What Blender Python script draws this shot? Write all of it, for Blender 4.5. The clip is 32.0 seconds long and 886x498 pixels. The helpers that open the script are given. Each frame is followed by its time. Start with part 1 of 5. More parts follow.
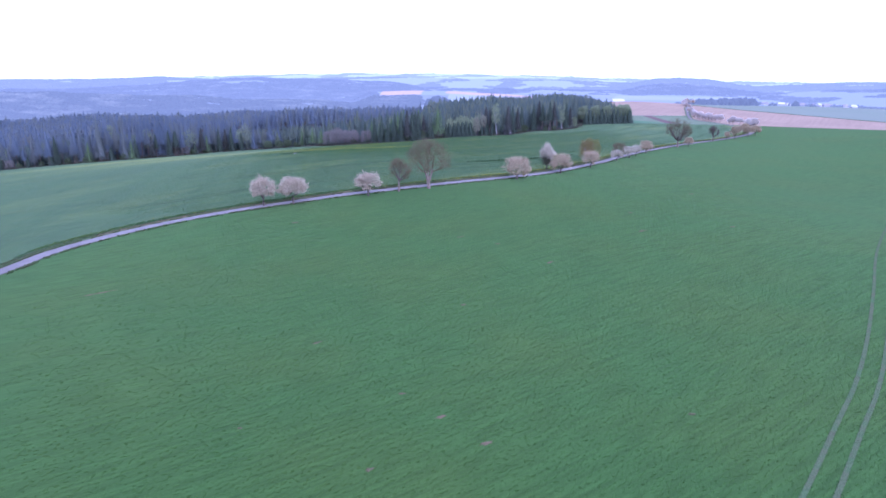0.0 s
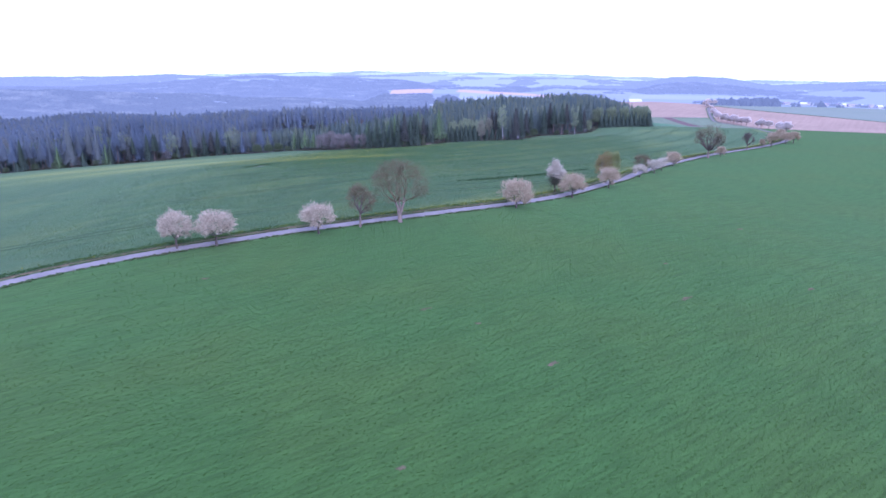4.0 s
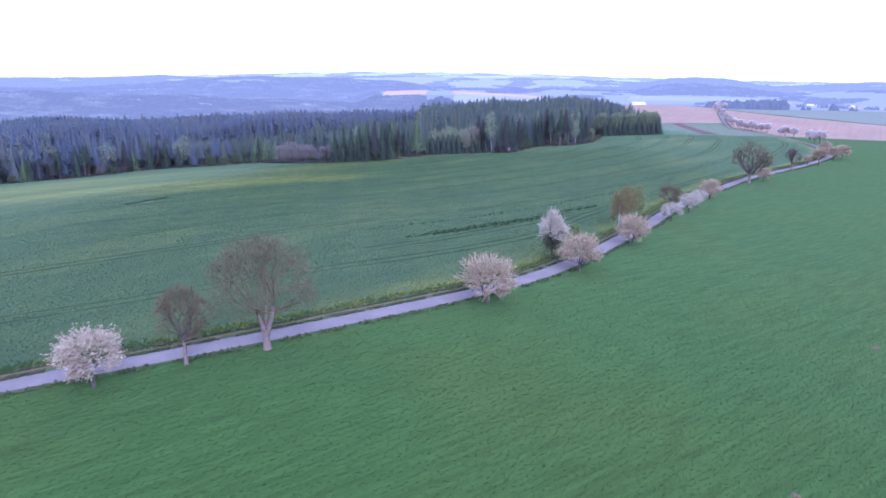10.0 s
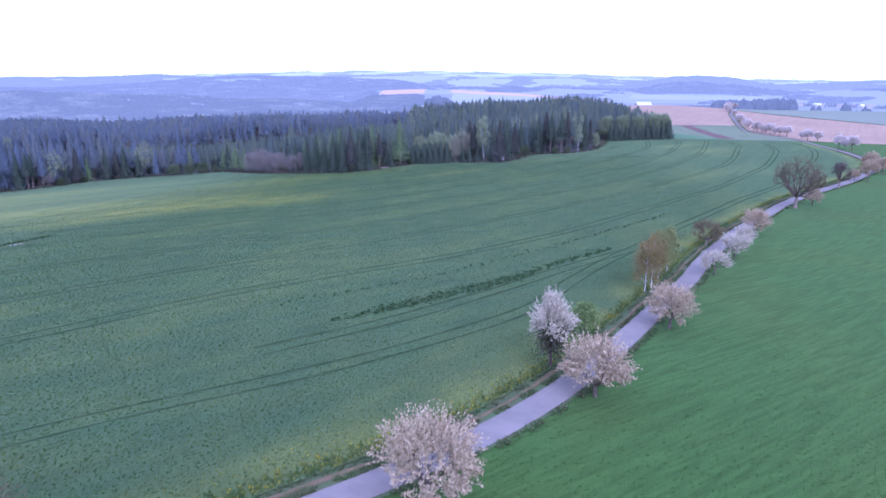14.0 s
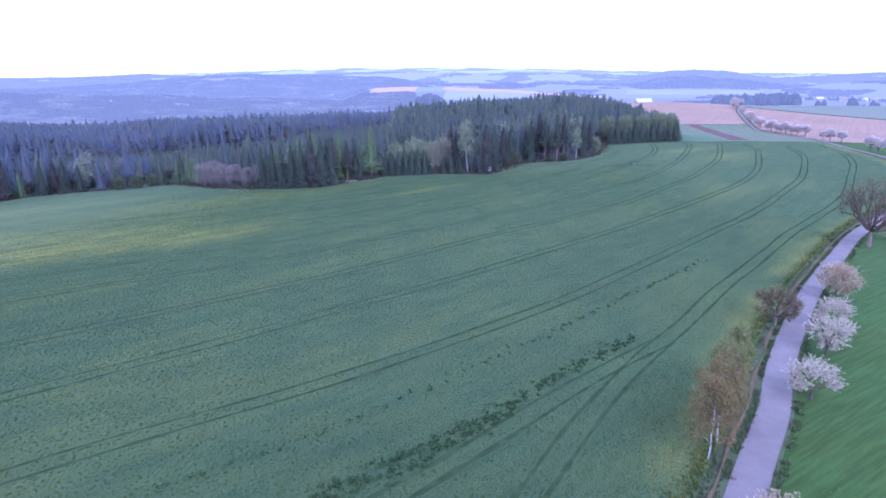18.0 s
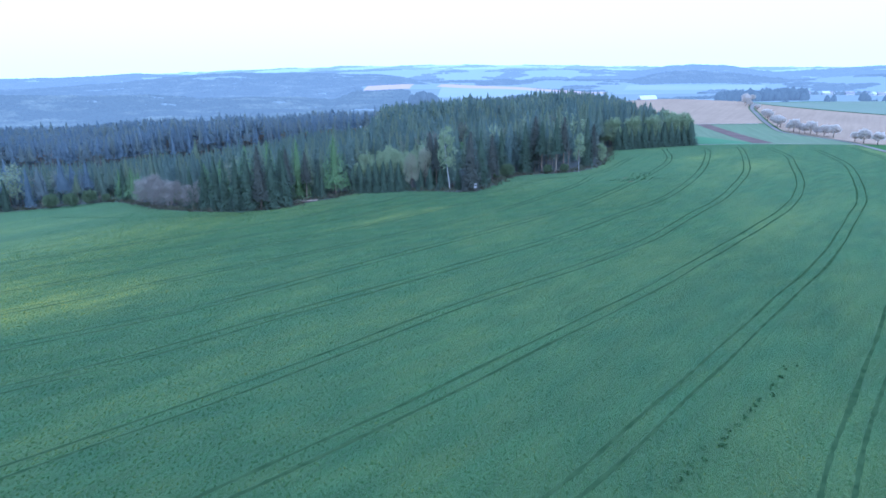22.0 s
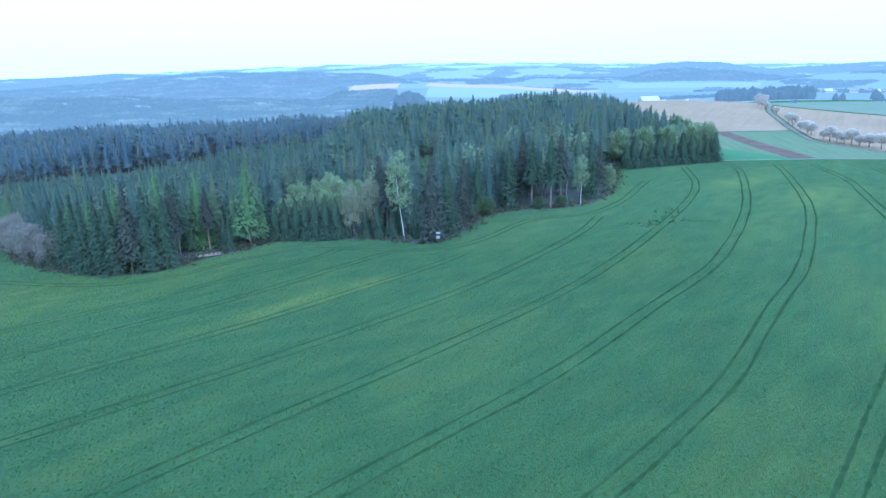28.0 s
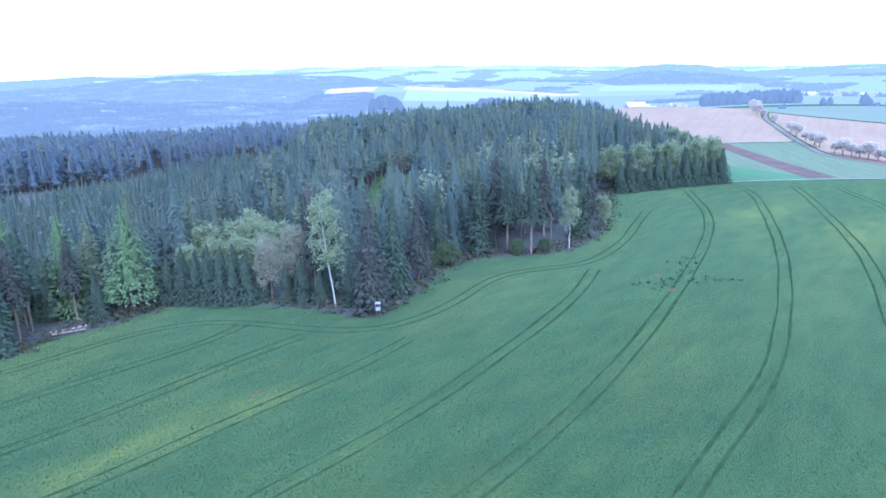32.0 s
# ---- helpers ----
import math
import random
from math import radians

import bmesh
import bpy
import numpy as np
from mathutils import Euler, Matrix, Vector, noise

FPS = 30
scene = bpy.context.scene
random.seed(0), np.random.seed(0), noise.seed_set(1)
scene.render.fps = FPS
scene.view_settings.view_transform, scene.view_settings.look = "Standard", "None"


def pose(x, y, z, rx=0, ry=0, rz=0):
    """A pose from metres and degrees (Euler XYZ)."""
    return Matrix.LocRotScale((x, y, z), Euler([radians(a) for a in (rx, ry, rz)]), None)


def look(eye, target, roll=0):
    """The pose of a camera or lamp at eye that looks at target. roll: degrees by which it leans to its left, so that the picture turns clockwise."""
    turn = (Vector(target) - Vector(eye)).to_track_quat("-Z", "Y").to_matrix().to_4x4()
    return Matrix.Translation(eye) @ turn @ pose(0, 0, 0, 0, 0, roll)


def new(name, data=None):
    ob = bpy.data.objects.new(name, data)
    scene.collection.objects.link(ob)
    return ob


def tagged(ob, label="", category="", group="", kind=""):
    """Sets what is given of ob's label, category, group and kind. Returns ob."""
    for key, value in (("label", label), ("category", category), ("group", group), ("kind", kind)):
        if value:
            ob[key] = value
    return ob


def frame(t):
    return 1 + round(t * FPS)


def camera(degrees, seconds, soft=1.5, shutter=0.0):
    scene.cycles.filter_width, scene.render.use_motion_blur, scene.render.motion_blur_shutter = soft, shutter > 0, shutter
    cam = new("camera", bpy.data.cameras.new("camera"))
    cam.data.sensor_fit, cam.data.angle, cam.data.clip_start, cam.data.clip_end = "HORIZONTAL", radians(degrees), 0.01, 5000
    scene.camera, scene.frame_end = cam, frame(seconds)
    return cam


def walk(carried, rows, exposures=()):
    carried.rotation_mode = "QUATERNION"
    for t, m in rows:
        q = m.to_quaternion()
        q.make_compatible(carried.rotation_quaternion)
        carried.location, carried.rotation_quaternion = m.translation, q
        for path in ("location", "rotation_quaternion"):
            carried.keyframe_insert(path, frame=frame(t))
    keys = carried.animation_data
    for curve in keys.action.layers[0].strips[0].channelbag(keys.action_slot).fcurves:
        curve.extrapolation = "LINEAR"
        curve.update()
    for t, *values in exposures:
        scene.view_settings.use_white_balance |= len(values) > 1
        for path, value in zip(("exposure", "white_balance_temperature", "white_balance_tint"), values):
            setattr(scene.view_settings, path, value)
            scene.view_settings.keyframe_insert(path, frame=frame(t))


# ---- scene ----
cam = camera(67.0, 32.0, soft=1.6, shutter=0.5)
PATH = [
    (0, (2.418, 5.222, 26.864), (2.377, 7.198, 26.354), 0.1),
    (0.5, (3.364, 10.147, 27.053), (3.319, 12.123, 26.543), 0.1),
    (1, (4.440, 14.937, 27.196), (4.384, 16.912, 26.686), 0.1),
    (1.5, (5.200, 19.624, 27.359), (5.131, 21.599, 26.849), 0.2),
    (2, (5.935, 24.602, 27.447), (5.859, 26.576, 26.934), 0.3),
    (2.5, (6.554, 29.695, 27.451), (6.479, 31.669, 26.937), 0.2),
    (3, (7.320, 34.757, 27.475), (7.243, 36.730, 26.960), 0.2),
    (3.5, (8.021, 39.704, 27.425), (7.943, 41.677, 26.910), 0.2),
    (5.5, (10.748, 60.462, 27.422), (10.666, 62.435, 26.905), 0.2),
    (6, (11.324, 65.548, 27.402), (11.242, 67.521, 26.888), 0.2),
    (6.5, (11.907, 70.713, 27.399), (11.826, 72.686, 26.885), 0.3),
    (7, (12.497, 75.900, 27.441), (12.418, 77.872, 26.926), 0.3),
    (7.5, (13.040, 80.910, 27.514), (12.964, 82.883, 26.999), 0.4),
    (8, (13.747, 85.879, 27.553), (13.671, 87.851, 27.038), 0.3),
    (8.5, (14.423, 90.907, 27.600), (14.347, 92.880, 27.084), 0.2),
    (9, (15.071, 95.946, 27.594), (14.992, 97.919, 27.080), 0.2),
    (9.5, (15.552, 100.944, 27.678), (15.474, 102.917, 27.163), 0.2),
    (10, (16.137, 105.975, 27.690), (16.065, 107.948, 27.177), 0.2),
    (10.5, (16.775, 110.753, 27.782), (16.704, 112.726, 27.269), 0.2),
    (11, (17.355, 115.660, 27.886), (17.284, 117.633, 27.372), 0.3),
    (11.5, (17.977, 120.714, 27.915), (17.905, 122.687, 27.401), 0.2),
    (12, (18.623, 125.609, 28.050), (18.548, 127.582, 27.538), 0.1),
    (12.5, (19.263, 130.772, 28.097), (19.188, 132.744, 27.582), 0.2),
    (13, (19.946, 136.597, 27.836), (19.871, 138.571, 27.322), -0.0),
    (13.5, (20.619, 141.760, 27.869), (20.544, 143.733, 27.354), 0.0),
    (14, (21.204, 146.653, 27.995), (21.130, 148.626, 27.478), 0.1),
    (14.5, (21.565, 151.509, 28.148), (21.493, 153.482, 27.630), 0.2),
    (16.5, (24.653, 173.957, 28.195), (24.587, 175.928, 27.672), -0.1),
    (17, (25.363, 179.095, 28.260), (25.296, 181.067, 27.737), -0.2),
    (17.5, (26.084, 184.341, 28.294), (26.019, 186.312, 27.770), -0.4),
    (18, (26.836, 189.773, 28.273), (26.772, 191.743, 27.747), -0.5),
    (18.5, (27.635, 195.107, 28.290), (27.569, 197.077, 27.763), -0.6),
    (19, (28.323, 200.409, 28.313), (28.256, 202.379, 27.787), -0.7),
    (19.5, (28.902, 205.559, 28.435), (28.837, 207.528, 27.906), -0.7),
    (20, (29.630, 210.968, 28.430), (29.565, 212.937, 27.901), -0.8),
    (20.5, (30.373, 216.588, 28.364), (30.309, 218.557, 27.833), -0.7),
    (21, (31.059, 222.392, 28.175), (30.996, 224.361, 27.643), -0.8),
    (21.5, (31.765, 228.140, 28.166), (31.701, 230.109, 27.634), -0.9),
    (22, (32.423, 233.939, 28.148), (32.362, 235.908, 27.613), -1.0),
    (22.5, (33.124, 239.537, 28.123), (33.067, 241.505, 27.589), -1.0),
    (23, (33.848, 244.967, 28.279), (33.792, 246.935, 27.742), -1.1),
    (23.5, (34.676, 250.277, 28.366), (34.615, 252.244, 27.830), -1.2),
    (24, (35.363, 255.390, 28.468), (35.299, 257.358, 27.931), -1.1),
    (24.5, (35.804, 260.774, 28.639), (35.741, 262.740, 28.099), -1.1),
    (25, (36.650, 266.087, 28.666), (36.587, 268.054, 28.125), -1.2),
    (25.5, (37.353, 271.536, 28.605), (37.289, 273.502, 28.063), -1.3),
    (27.5, (39.902, 291.925, 28.456), (39.851, 293.892, 27.915), -1.3),
    (28, (40.431, 297.111, 28.581), (40.391, 299.078, 28.041), -1.3),
    (28.5, (41.202, 302.478, 28.493), (41.174, 304.445, 27.953), -1.3),
    (29, (41.846, 307.717, 28.600), (41.833, 309.685, 28.061), -1.3),
    (29.5, (42.503, 312.986, 28.669), (42.499, 314.954, 28.132), -1.2),
    (30, (43.110, 318.035, 28.812), (43.117, 320.004, 28.275), -1.3),
    (30.5, (43.998, 323.341, 28.921), (44.006, 325.310, 28.386), -1.3),
    (31, (44.736, 328.450, 29.015), (44.746, 330.419, 28.481), -1.3),
    (31.5, (45.474, 333.410, 29.135), (45.485, 335.379, 28.602), -1.4),
    (32, (46.440, 338.636, 29.305), (46.455, 340.605, 28.771), -1.3),
]
EXPOSURE = [(0, 0.705, 4580, 48), (10, 0.685, 4630, 49), (14, 0.675, 4580, 51), (20, 0.655, 4530, 52), (21, 0.655, 4480, 51), (22, 0.645, 4070, 14), (23, 0.635, 3930, 3), (24, 0.625, 3910, 4), (28, 0.755, 3990, 1), (30, 0.905, 4140, 13), (32, 1.125, 4280, 22)]
walk(cam, [(t, look(eye, target, roll)) for t, eye, target, roll in PATH], EXPOSURE)

# ---- light: pale overcast evening ----
SUN_AZ, SUN_EL = 160.0, 38.0
world = bpy.data.worlds.new("world")
scene.world = world
world.use_nodes = True
wn = world.node_tree
wn.nodes.clear()
w_out = wn.nodes.new("ShaderNodeOutputWorld")
w_sky = wn.nodes.new("ShaderNodeTexSky")
w_sky.sky_type, w_sky.sun_disc = "NISHITA", False
w_sky.sun_elevation, w_sky.sun_rotation = radians(SUN_EL), radians(SUN_AZ)
w_sky.air_density, w_sky.dust_density, w_sky.ozone_density = 1.0, 4.0, 1.0
w_bg = wn.nodes.new("ShaderNodeBackground")
w_bg.inputs["Strength"].default_value = 0.06
w_cloud = wn.nodes.new("ShaderNodeBackground")
w_cloud.inputs["Color"].default_value = (0.86, 0.92, 1.0, 1)
w_cloud.inputs["Strength"].default_value = 1.0
w_add = wn.nodes.new("ShaderNodeAddShader")
wn.links.new(w_sky.outputs[0], w_bg.inputs["Color"])
wn.links.new(w_bg.outputs[0], w_add.inputs[0])
wn.links.new(w_cloud.outputs[0], w_add.inputs[1])
wn.links.new(w_add.outputs[0], w_out.inputs[0])
sun = new("sun", bpy.data.lights.new("sun", "SUN"))
sun.data.energy, sun.data.angle, sun.data.color = 1.0, radians(25), (1.0, 0.95, 0.88)
sun.rotation_euler = (radians(90 - SUN_EL), 0, radians(180 - SUN_AZ))

# ---- materials ----


def material(name, base, rough=0.85, noise_scale=1.0, vary=0.3, second=None, fine=8.0, bump=0.0, bump_scale=20.0,
             tint=None, island=0.0, metal=0.0, streak=None, spread=(0.35, 0.65), trans=0.0, mottle=0.0, gloss=0.0, sheen=0.0, bloom=(0.85, 0.93, 1.0), haze_glow=None):
    """A two-scale surface: base colour drifting into a second one, with finer grain and relief."""
    m = bpy.data.materials.new(name)
    m.use_nodes = True
    nt = m.node_tree
    b = nt.nodes["Principled BSDF"]
    b.inputs["Roughness"].default_value = rough
    b.inputs["Metallic"].default_value = metal
    b.inputs["Specular IOR Level"].default_value = gloss
    b.inputs["Sheen Weight"].default_value, b.inputs["Sheen Roughness"].default_value = sheen, 0.5
    b.inputs["Sheen Tint"].default_value = (*bloom, 1)
    # distance haze added as emission on surfaces that give no light themselves
    if haze_glow:
        b.inputs["Emission Color"].default_value, b.inputs["Emission Strength"].default_value = (*haze_glow, 1), 1.0
    geo = nt.nodes.new("ShaderNodeNewGeometry")
    second = second or tuple(c * (1 - vary) for c in base)

    def tex(scale, detail):
        n = nt.nodes.new("ShaderNodeTexNoise")
        n.inputs["Scale"].default_value, n.inputs["Detail"].default_value = scale, detail
        n.inputs["Roughness"].default_value = 0.6
        nt.links.new(geo.outputs["Position"], n.inputs["Vector"])
        return n

    def mix(a, b_, fac, mode="MIX"):
        n = nt.nodes.new("ShaderNodeMix")
        n.data_type, n.blend_type = "RGBA", mode
        for key, v in (("A", a), ("B", b_)):
            sock = [i for i in n.inputs if i.name == key and i.type == "RGBA"][0]
            if isinstance(v, tuple):
                sock.default_value = (*v, 1)
            else:
                nt.links.new(v, sock)
        if isinstance(fac, float):
            n.inputs[0].default_value = fac
        else:
            nt.links.new(fac, n.inputs[0])
        return [o for o in n.outputs if o.type == "RGBA"][0]

    def span(src, lo, hi, a=0.0, c=1.0):
        n = nt.nodes.new("ShaderNodeMapRange")
        n.inputs["From Min"].default_value, n.inputs["From Max"].default_value = lo, hi
        n.inputs["To Min"].default_value, n.inputs["To Max"].default_value = a, c
        nt.links.new(src, n.inputs["Value"])
        return n.outputs[0]

    col = mix(base, second, span(tex(noise_scale, 3).outputs[0], *spread))
    if fine:
        g = tex(fine, 4).outputs[0]
        col = mix(col, (0, 0, 0), span(g, 0.3, 0.75, vary * 0.8, 0.0))
    if streak:
        turn, along, across, deep = streak
        mp = nt.nodes.new("ShaderNodeMapping")
        mp.vector_type = "TEXTURE"
        mp.inputs["Rotation"].default_value = (0, 0, radians(turn))
        mp.inputs["Scale"].default_value = (along, across, 5.0)
        nt.links.new(geo.outputs["Position"], mp.inputs["Vector"])
        sn = tex(1.0, 4)
        nt.links.new(mp.outputs[0], sn.inputs["Vector"])
        col = mix(col, (0, 0, 0), span(sn.outputs[0], 0.35, 0.62, deep, 0.0))
    if mottle:
        col = mix(col, (0, 0, 0), span(tex(noise_scale * 0.23, 2).outputs[0], 0.35, 0.7, mottle, 0.0))
    if tint:
        at = nt.nodes.new("ShaderNodeAttribute")
        at.attribute_name = "tint"
        col = mix(col, tint, at.outputs["Fac"])
    if island:
        col = mix(col, (0, 0, 0), span(geo.outputs["Random Per Island"], 0, 1, 0.0, island))
    nt.links.new(col, b.inputs["Base Color"])
    if bump:
        bp = nt.nodes.new("ShaderNodeBump")
        bp.inputs["Strength"].default_value, bp.inputs["Distance"].default_value = 1.0, bump
        nt.links.new(tex(bump_scale, 4).outputs[0], bp.inputs["Height"])
        nt.links.new(bp.outputs[0], b.inputs["Normal"])
    if trans:
        tr = nt.nodes.new("ShaderNodeBsdfTranslucent")
        nt.links.new(col, tr.inputs["Color"])
        ms = nt.nodes.new("ShaderNodeMixShader")
        ms.inputs[0].default_value = trans
        nt.links.new(b.outputs[0], ms.inputs[1])
        nt.links.new(tr.outputs[0], ms.inputs[2])
        nt.links.new(ms.outputs[0], nt.nodes["Material Output"].inputs["Surface"])
    return m


M = {
    "meadow": material("young_cereal", (0.057, 0.128, 0.026), noise_scale=0.035, second=(0.069, 0.126, 0.024), spread=(0.42, 0.75), fine=7.0, vary=0.35, bump=0.03, bump_scale=9.0, streak=(38, 5.0, 0.35, 0.36), mottle=0.08, sheen=0.074, bloom=(0.8, 0.96, 0.62)),
    "crop": material("rape_crop", (0.057, 0.114, 0.036), noise_scale=0.05, second=(0.05, 0.101, 0.033), fine=5.0, vary=0.5, bump=0.2, bump_scale=7.0, tint=(0.25, 0.255, 0.04), streak=(48, 14.0, 1.6, 0.2), sheen=0.116, bloom=(0.78, 1.0, 0.7)),
    "crop_leaf": material("rape_leaves", (0.07, 0.139, 0.043), noise_scale=0.05, second=(0.061, 0.123, 0.038), fine=0.0, vary=0.2, tint=(0.32, 0.31, 0.04), island=0.2, trans=0.5, sheen=0.104, bloom=(0.78, 1.0, 0.7)),
    "cereal_leaf": material("cereal_blades", (0.078, 0.166, 0.037), noise_scale=0.035, second=(0.088, 0.165, 0.035), fine=0.0, vary=0.15, tint=(0.09, 0.16, 0.035), island=0.08, trans=0.5, sheen=0.07, bloom=(0.8, 0.96, 0.62)),
    "clump": material("rank_crop", (0.078, 0.138, 0.05), noise_scale=0.3, second=(0.066, 0.12, 0.045), fine=0.0, island=0.5, trans=0.35),
    "ley": material("ley_grass", (0.168, 0.206, 0.118), noise_scale=0.03, second=(0.18, 0.21, 0.126), fine=0.5, vary=0.15, streak=(80, 40.0, 2.0, 0.12)),
    "far_ley": material("distant_ley", (0.19, 0.222, 0.155), noise_scale=0.02, second=(0.205, 0.228, 0.165), fine=0.3, vary=0.12),
    "fresh": material("fresh_grass", (0.115, 0.2, 0.1), noise_scale=0.03, fine=0.5, vary=0.15),
    "soil": material("ploughed_soil", (0.345, 0.255, 0.17), noise_scale=0.02, second=(0.31, 0.23, 0.155), fine=0.4, vary=0.15, streak=(60, 60.0, 2.5, 0.1)),
    "dark_soil": material("wet_soil", (0.17, 0.125, 0.102), noise_scale=0.1, fine=1.0, vary=0.2),
    "bare": material("bare_earth", (0.175, 0.13, 0.075), noise_scale=1.0, second=(0.105, 0.105, 0.05), fine=4.0, bump=0.08, bump_scale=6),
    "asphalt": material("worn_asphalt", (0.24, 0.217, 0.186), noise_scale=0.35, second=(0.2, 0.182, 0.157), fine=2.0, vary=0.12, bump=0.01, bump_scale=30, mottle=0.12),
    "gravel": material("pale_track", (0.42, 0.38, 0.33), noise_scale=0.4, fine=2.0),
    "verge": material("verge_grass", (0.085, 0.135, 0.055), noise_scale=0.5, second=(0.105, 0.12, 0.06), fine=3.0, bump=0.1, bump_scale=5),
    "verge_blade": material("verge_blades", (0.11, 0.17, 0.062), noise_scale=0.5, second=(0.135, 0.16, 0.07), fine=0.0, tint=(0.13, 0.13, 0.07), island=0.25, trans=0.4),
    "track": material("wheel_rut", (0.034, 0.06, 0.023), noise_scale=0.6, second=(0.056, 0.088, 0.034), fine=2.0),
    "floor": material("forest_floor", (0.11, 0.105, 0.1), noise_scale=0.15, second=(0.1, 0.115, 0.09), fine=1.5, bump=0.2, bump_scale=2),
    "bark": material("grey_bark", (0.155, 0.128, 0.1), noise_scale=2.0, fine=12.0, bump=0.03, bump_scale=18),
    "pale_bark": material("pale_bark", (0.265, 0.21, 0.158), noise_scale=2.0, fine=8.0, bump=0.03, bump_scale=12),
    "twigs": material("bare_twigs", (0.19, 0.16, 0.085), noise_scale=1.0, fine=6.0),
    "dark_twigs": material("dark_twigs", (0.17, 0.14, 0.11), noise_scale=1.0, fine=6.0),
    "birch_bark": material("birch_bark", (0.46, 0.445, 0.42), noise_scale=3.0, second=(0.25, 0.23, 0.22), spread=(0.58, 0.72), fine=9.0, vary=0.2),
    "blossom": material("cherry_blossom", (0.6, 0.505, 0.312), noise_scale=1.2, second=(0.42, 0.328, 0.197), fine=5.0, vary=0.2, island=0.3, trans=0.15),
    "pale_blossom": material("white_cherry_blossom", (0.63, 0.549, 0.37), noise_scale=1.2, second=(0.49, 0.402, 0.264), fine=5.0, vary=0.2, island=0.3, trans=0.15),
    "avenue_blossom": material("avenue_blossom", (0.76, 0.7, 0.61), noise_scale=1.5, second=(0.64, 0.575, 0.5), fine=0.0, vary=0.1, island=0.12, trans=0.5),
    "white_blossom": material("pear_blossom", (0.63, 0.578, 0.413), noise_scale=1.5, second=(0.48, 0.431, 0.309), fine=6.0, vary=0.15, island=0.28, trans=0.15),
    # paler, bluer copy of the front needles: distance haze put into the base colour
    "spruce": material("hazed_spruce_needles", (0.185, 0.228, 0.258), noise_scale=0.05, second=(0.165, 0.205, 0.236), fine=0.0, vary=0.25, tint=(0.21, 0.235, 0.2), island=0.1, trans=0.5, sheen=0.05),
    "front_spruce": material("olive_spruce_needles", (0.152, 0.198, 0.17), noise_scale=0.05, second=(0.128, 0.17, 0.146), fine=0.0, vary=0.25, tint=(0.2, 0.235, 0.145), island=0.1, trans=0.5, sheen=0.05),
    "edge_spruce": material("fresh_spruce_needles", (0.1, 0.134, 0.09), noise_scale=0.4, second=(0.084, 0.114, 0.076), fine=0.0, vary=0.25, island=0.14, trans=0.4, sheen=0.05),
    "brown_spruce": material("ageing_spruce_needles", (0.105, 0.112, 0.088), noise_scale=0.4, second=(0.088, 0.095, 0.075), fine=3.0, island=0.14, trans=0.3, sheen=0.05),
    "larch": material("larch_needles", (0.19, 0.272, 0.12), noise_scale=0.4, second=(0.16, 0.23, 0.1), fine=0.0, island=0.25, trans=0.35, sheen=0.05),
    "leaf": material("young_leaves", (0.4, 0.465, 0.26), noise_scale=0.4, second=(0.33, 0.39, 0.215), fine=3.0, tint=(0.2, 0.2, 0.16), island=0.25, trans=0.45, sheen=0.03),
    "grey_leaf": material("budding_twigs", (0.265, 0.242, 0.205), noise_scale=0.4, second=(0.225, 0.205, 0.17), fine=0.0, island=0.2, trans=0.15),
    "bud_leaf": material("pale_budding_leaves", (0.36, 0.36, 0.245), noise_scale=0.4, second=(0.3, 0.3, 0.2), fine=0.0, island=0.25, trans=0.3),
    "spring_leaf": material("spring_leaves", (0.25, 0.34, 0.115), noise_scale=0.6, second=(0.21, 0.29, 0.095), fine=0.0, island=0.3, trans=0.5),
    "rust_leaf": material("rust_birch_leaves", (0.29, 0.22, 0.09), noise_scale=0.6, second=(0.25, 0.22, 0.08), fine=0.0, island=0.35, trans=0.35),
    "green_leaf": material("fresh_leaves", (0.19, 0.24, 0.125), noise_scale=0.6, second=(0.155, 0.2, 0.105), fine=3.0, island=0.35, trans=0.35),
    "pale_green_leaf": material("thin_birch_leaves", (0.3, 0.325, 0.115), noise_scale=0.6, second=(0.25, 0.275, 0.095), fine=0.0, island=0.35, trans=0.5),
    "dark_leaf": material("ivy_leaves", (0.095, 0.115, 0.06), noise_scale=0.3, second=(0.12, 0.105, 0.075), fine=3.0, island=0.4),
    "board": material("weathered_boards", (0.42, 0.41, 0.39), noise_scale=2.0, fine=8.0),
    "wood": material("cut_logs", (0.42, 0.34, 0.27), noise_scale=1.5, fine=8.0),
    "white_roof": material("white_sheet_roof", (0.52, 0.53, 0.55), noise_scale=0.2, fine=1.0, vary=0.08),
    "wall": material("rendered_wall", (0.42, 0.41, 0.39), noise_scale=0.2, fine=1.0, vary=0.1),
    "red_roof": material("tiled_roof", (0.36, 0.34, 0.36), noise_scale=0.2, fine=1.0),
    # far bands: bluish haze as emission, stronger with range while base colours fade
    "land_near": material("hazed_land_near", (0.13, 0.13, 0.085), noise_scale=0.004, second=(0.15, 0.13, 0.095), fine=0.02, vary=0.12, tint=(0.05, 0.06, 0.05), haze_glow=(0.199, 0.231, 0.265)),
    "wood_near": material("hazed_trees_near", (0.05, 0.06, 0.05), noise_scale=0.012, second=(0.15, 0.155, 0.11), fine=0.0, island=0.2, trans=0.3, haze_glow=(0.199, 0.231, 0.265), spread=(0.5, 0.72)),
    "land_middle": material("hazed_land_middle", (0.104, 0.104, 0.068), noise_scale=0.004, second=(0.12, 0.104, 0.076), fine=0.02, vary=0.12, tint=(0.04, 0.048, 0.04), haze_glow=(0.259, 0.3, 0.344)),
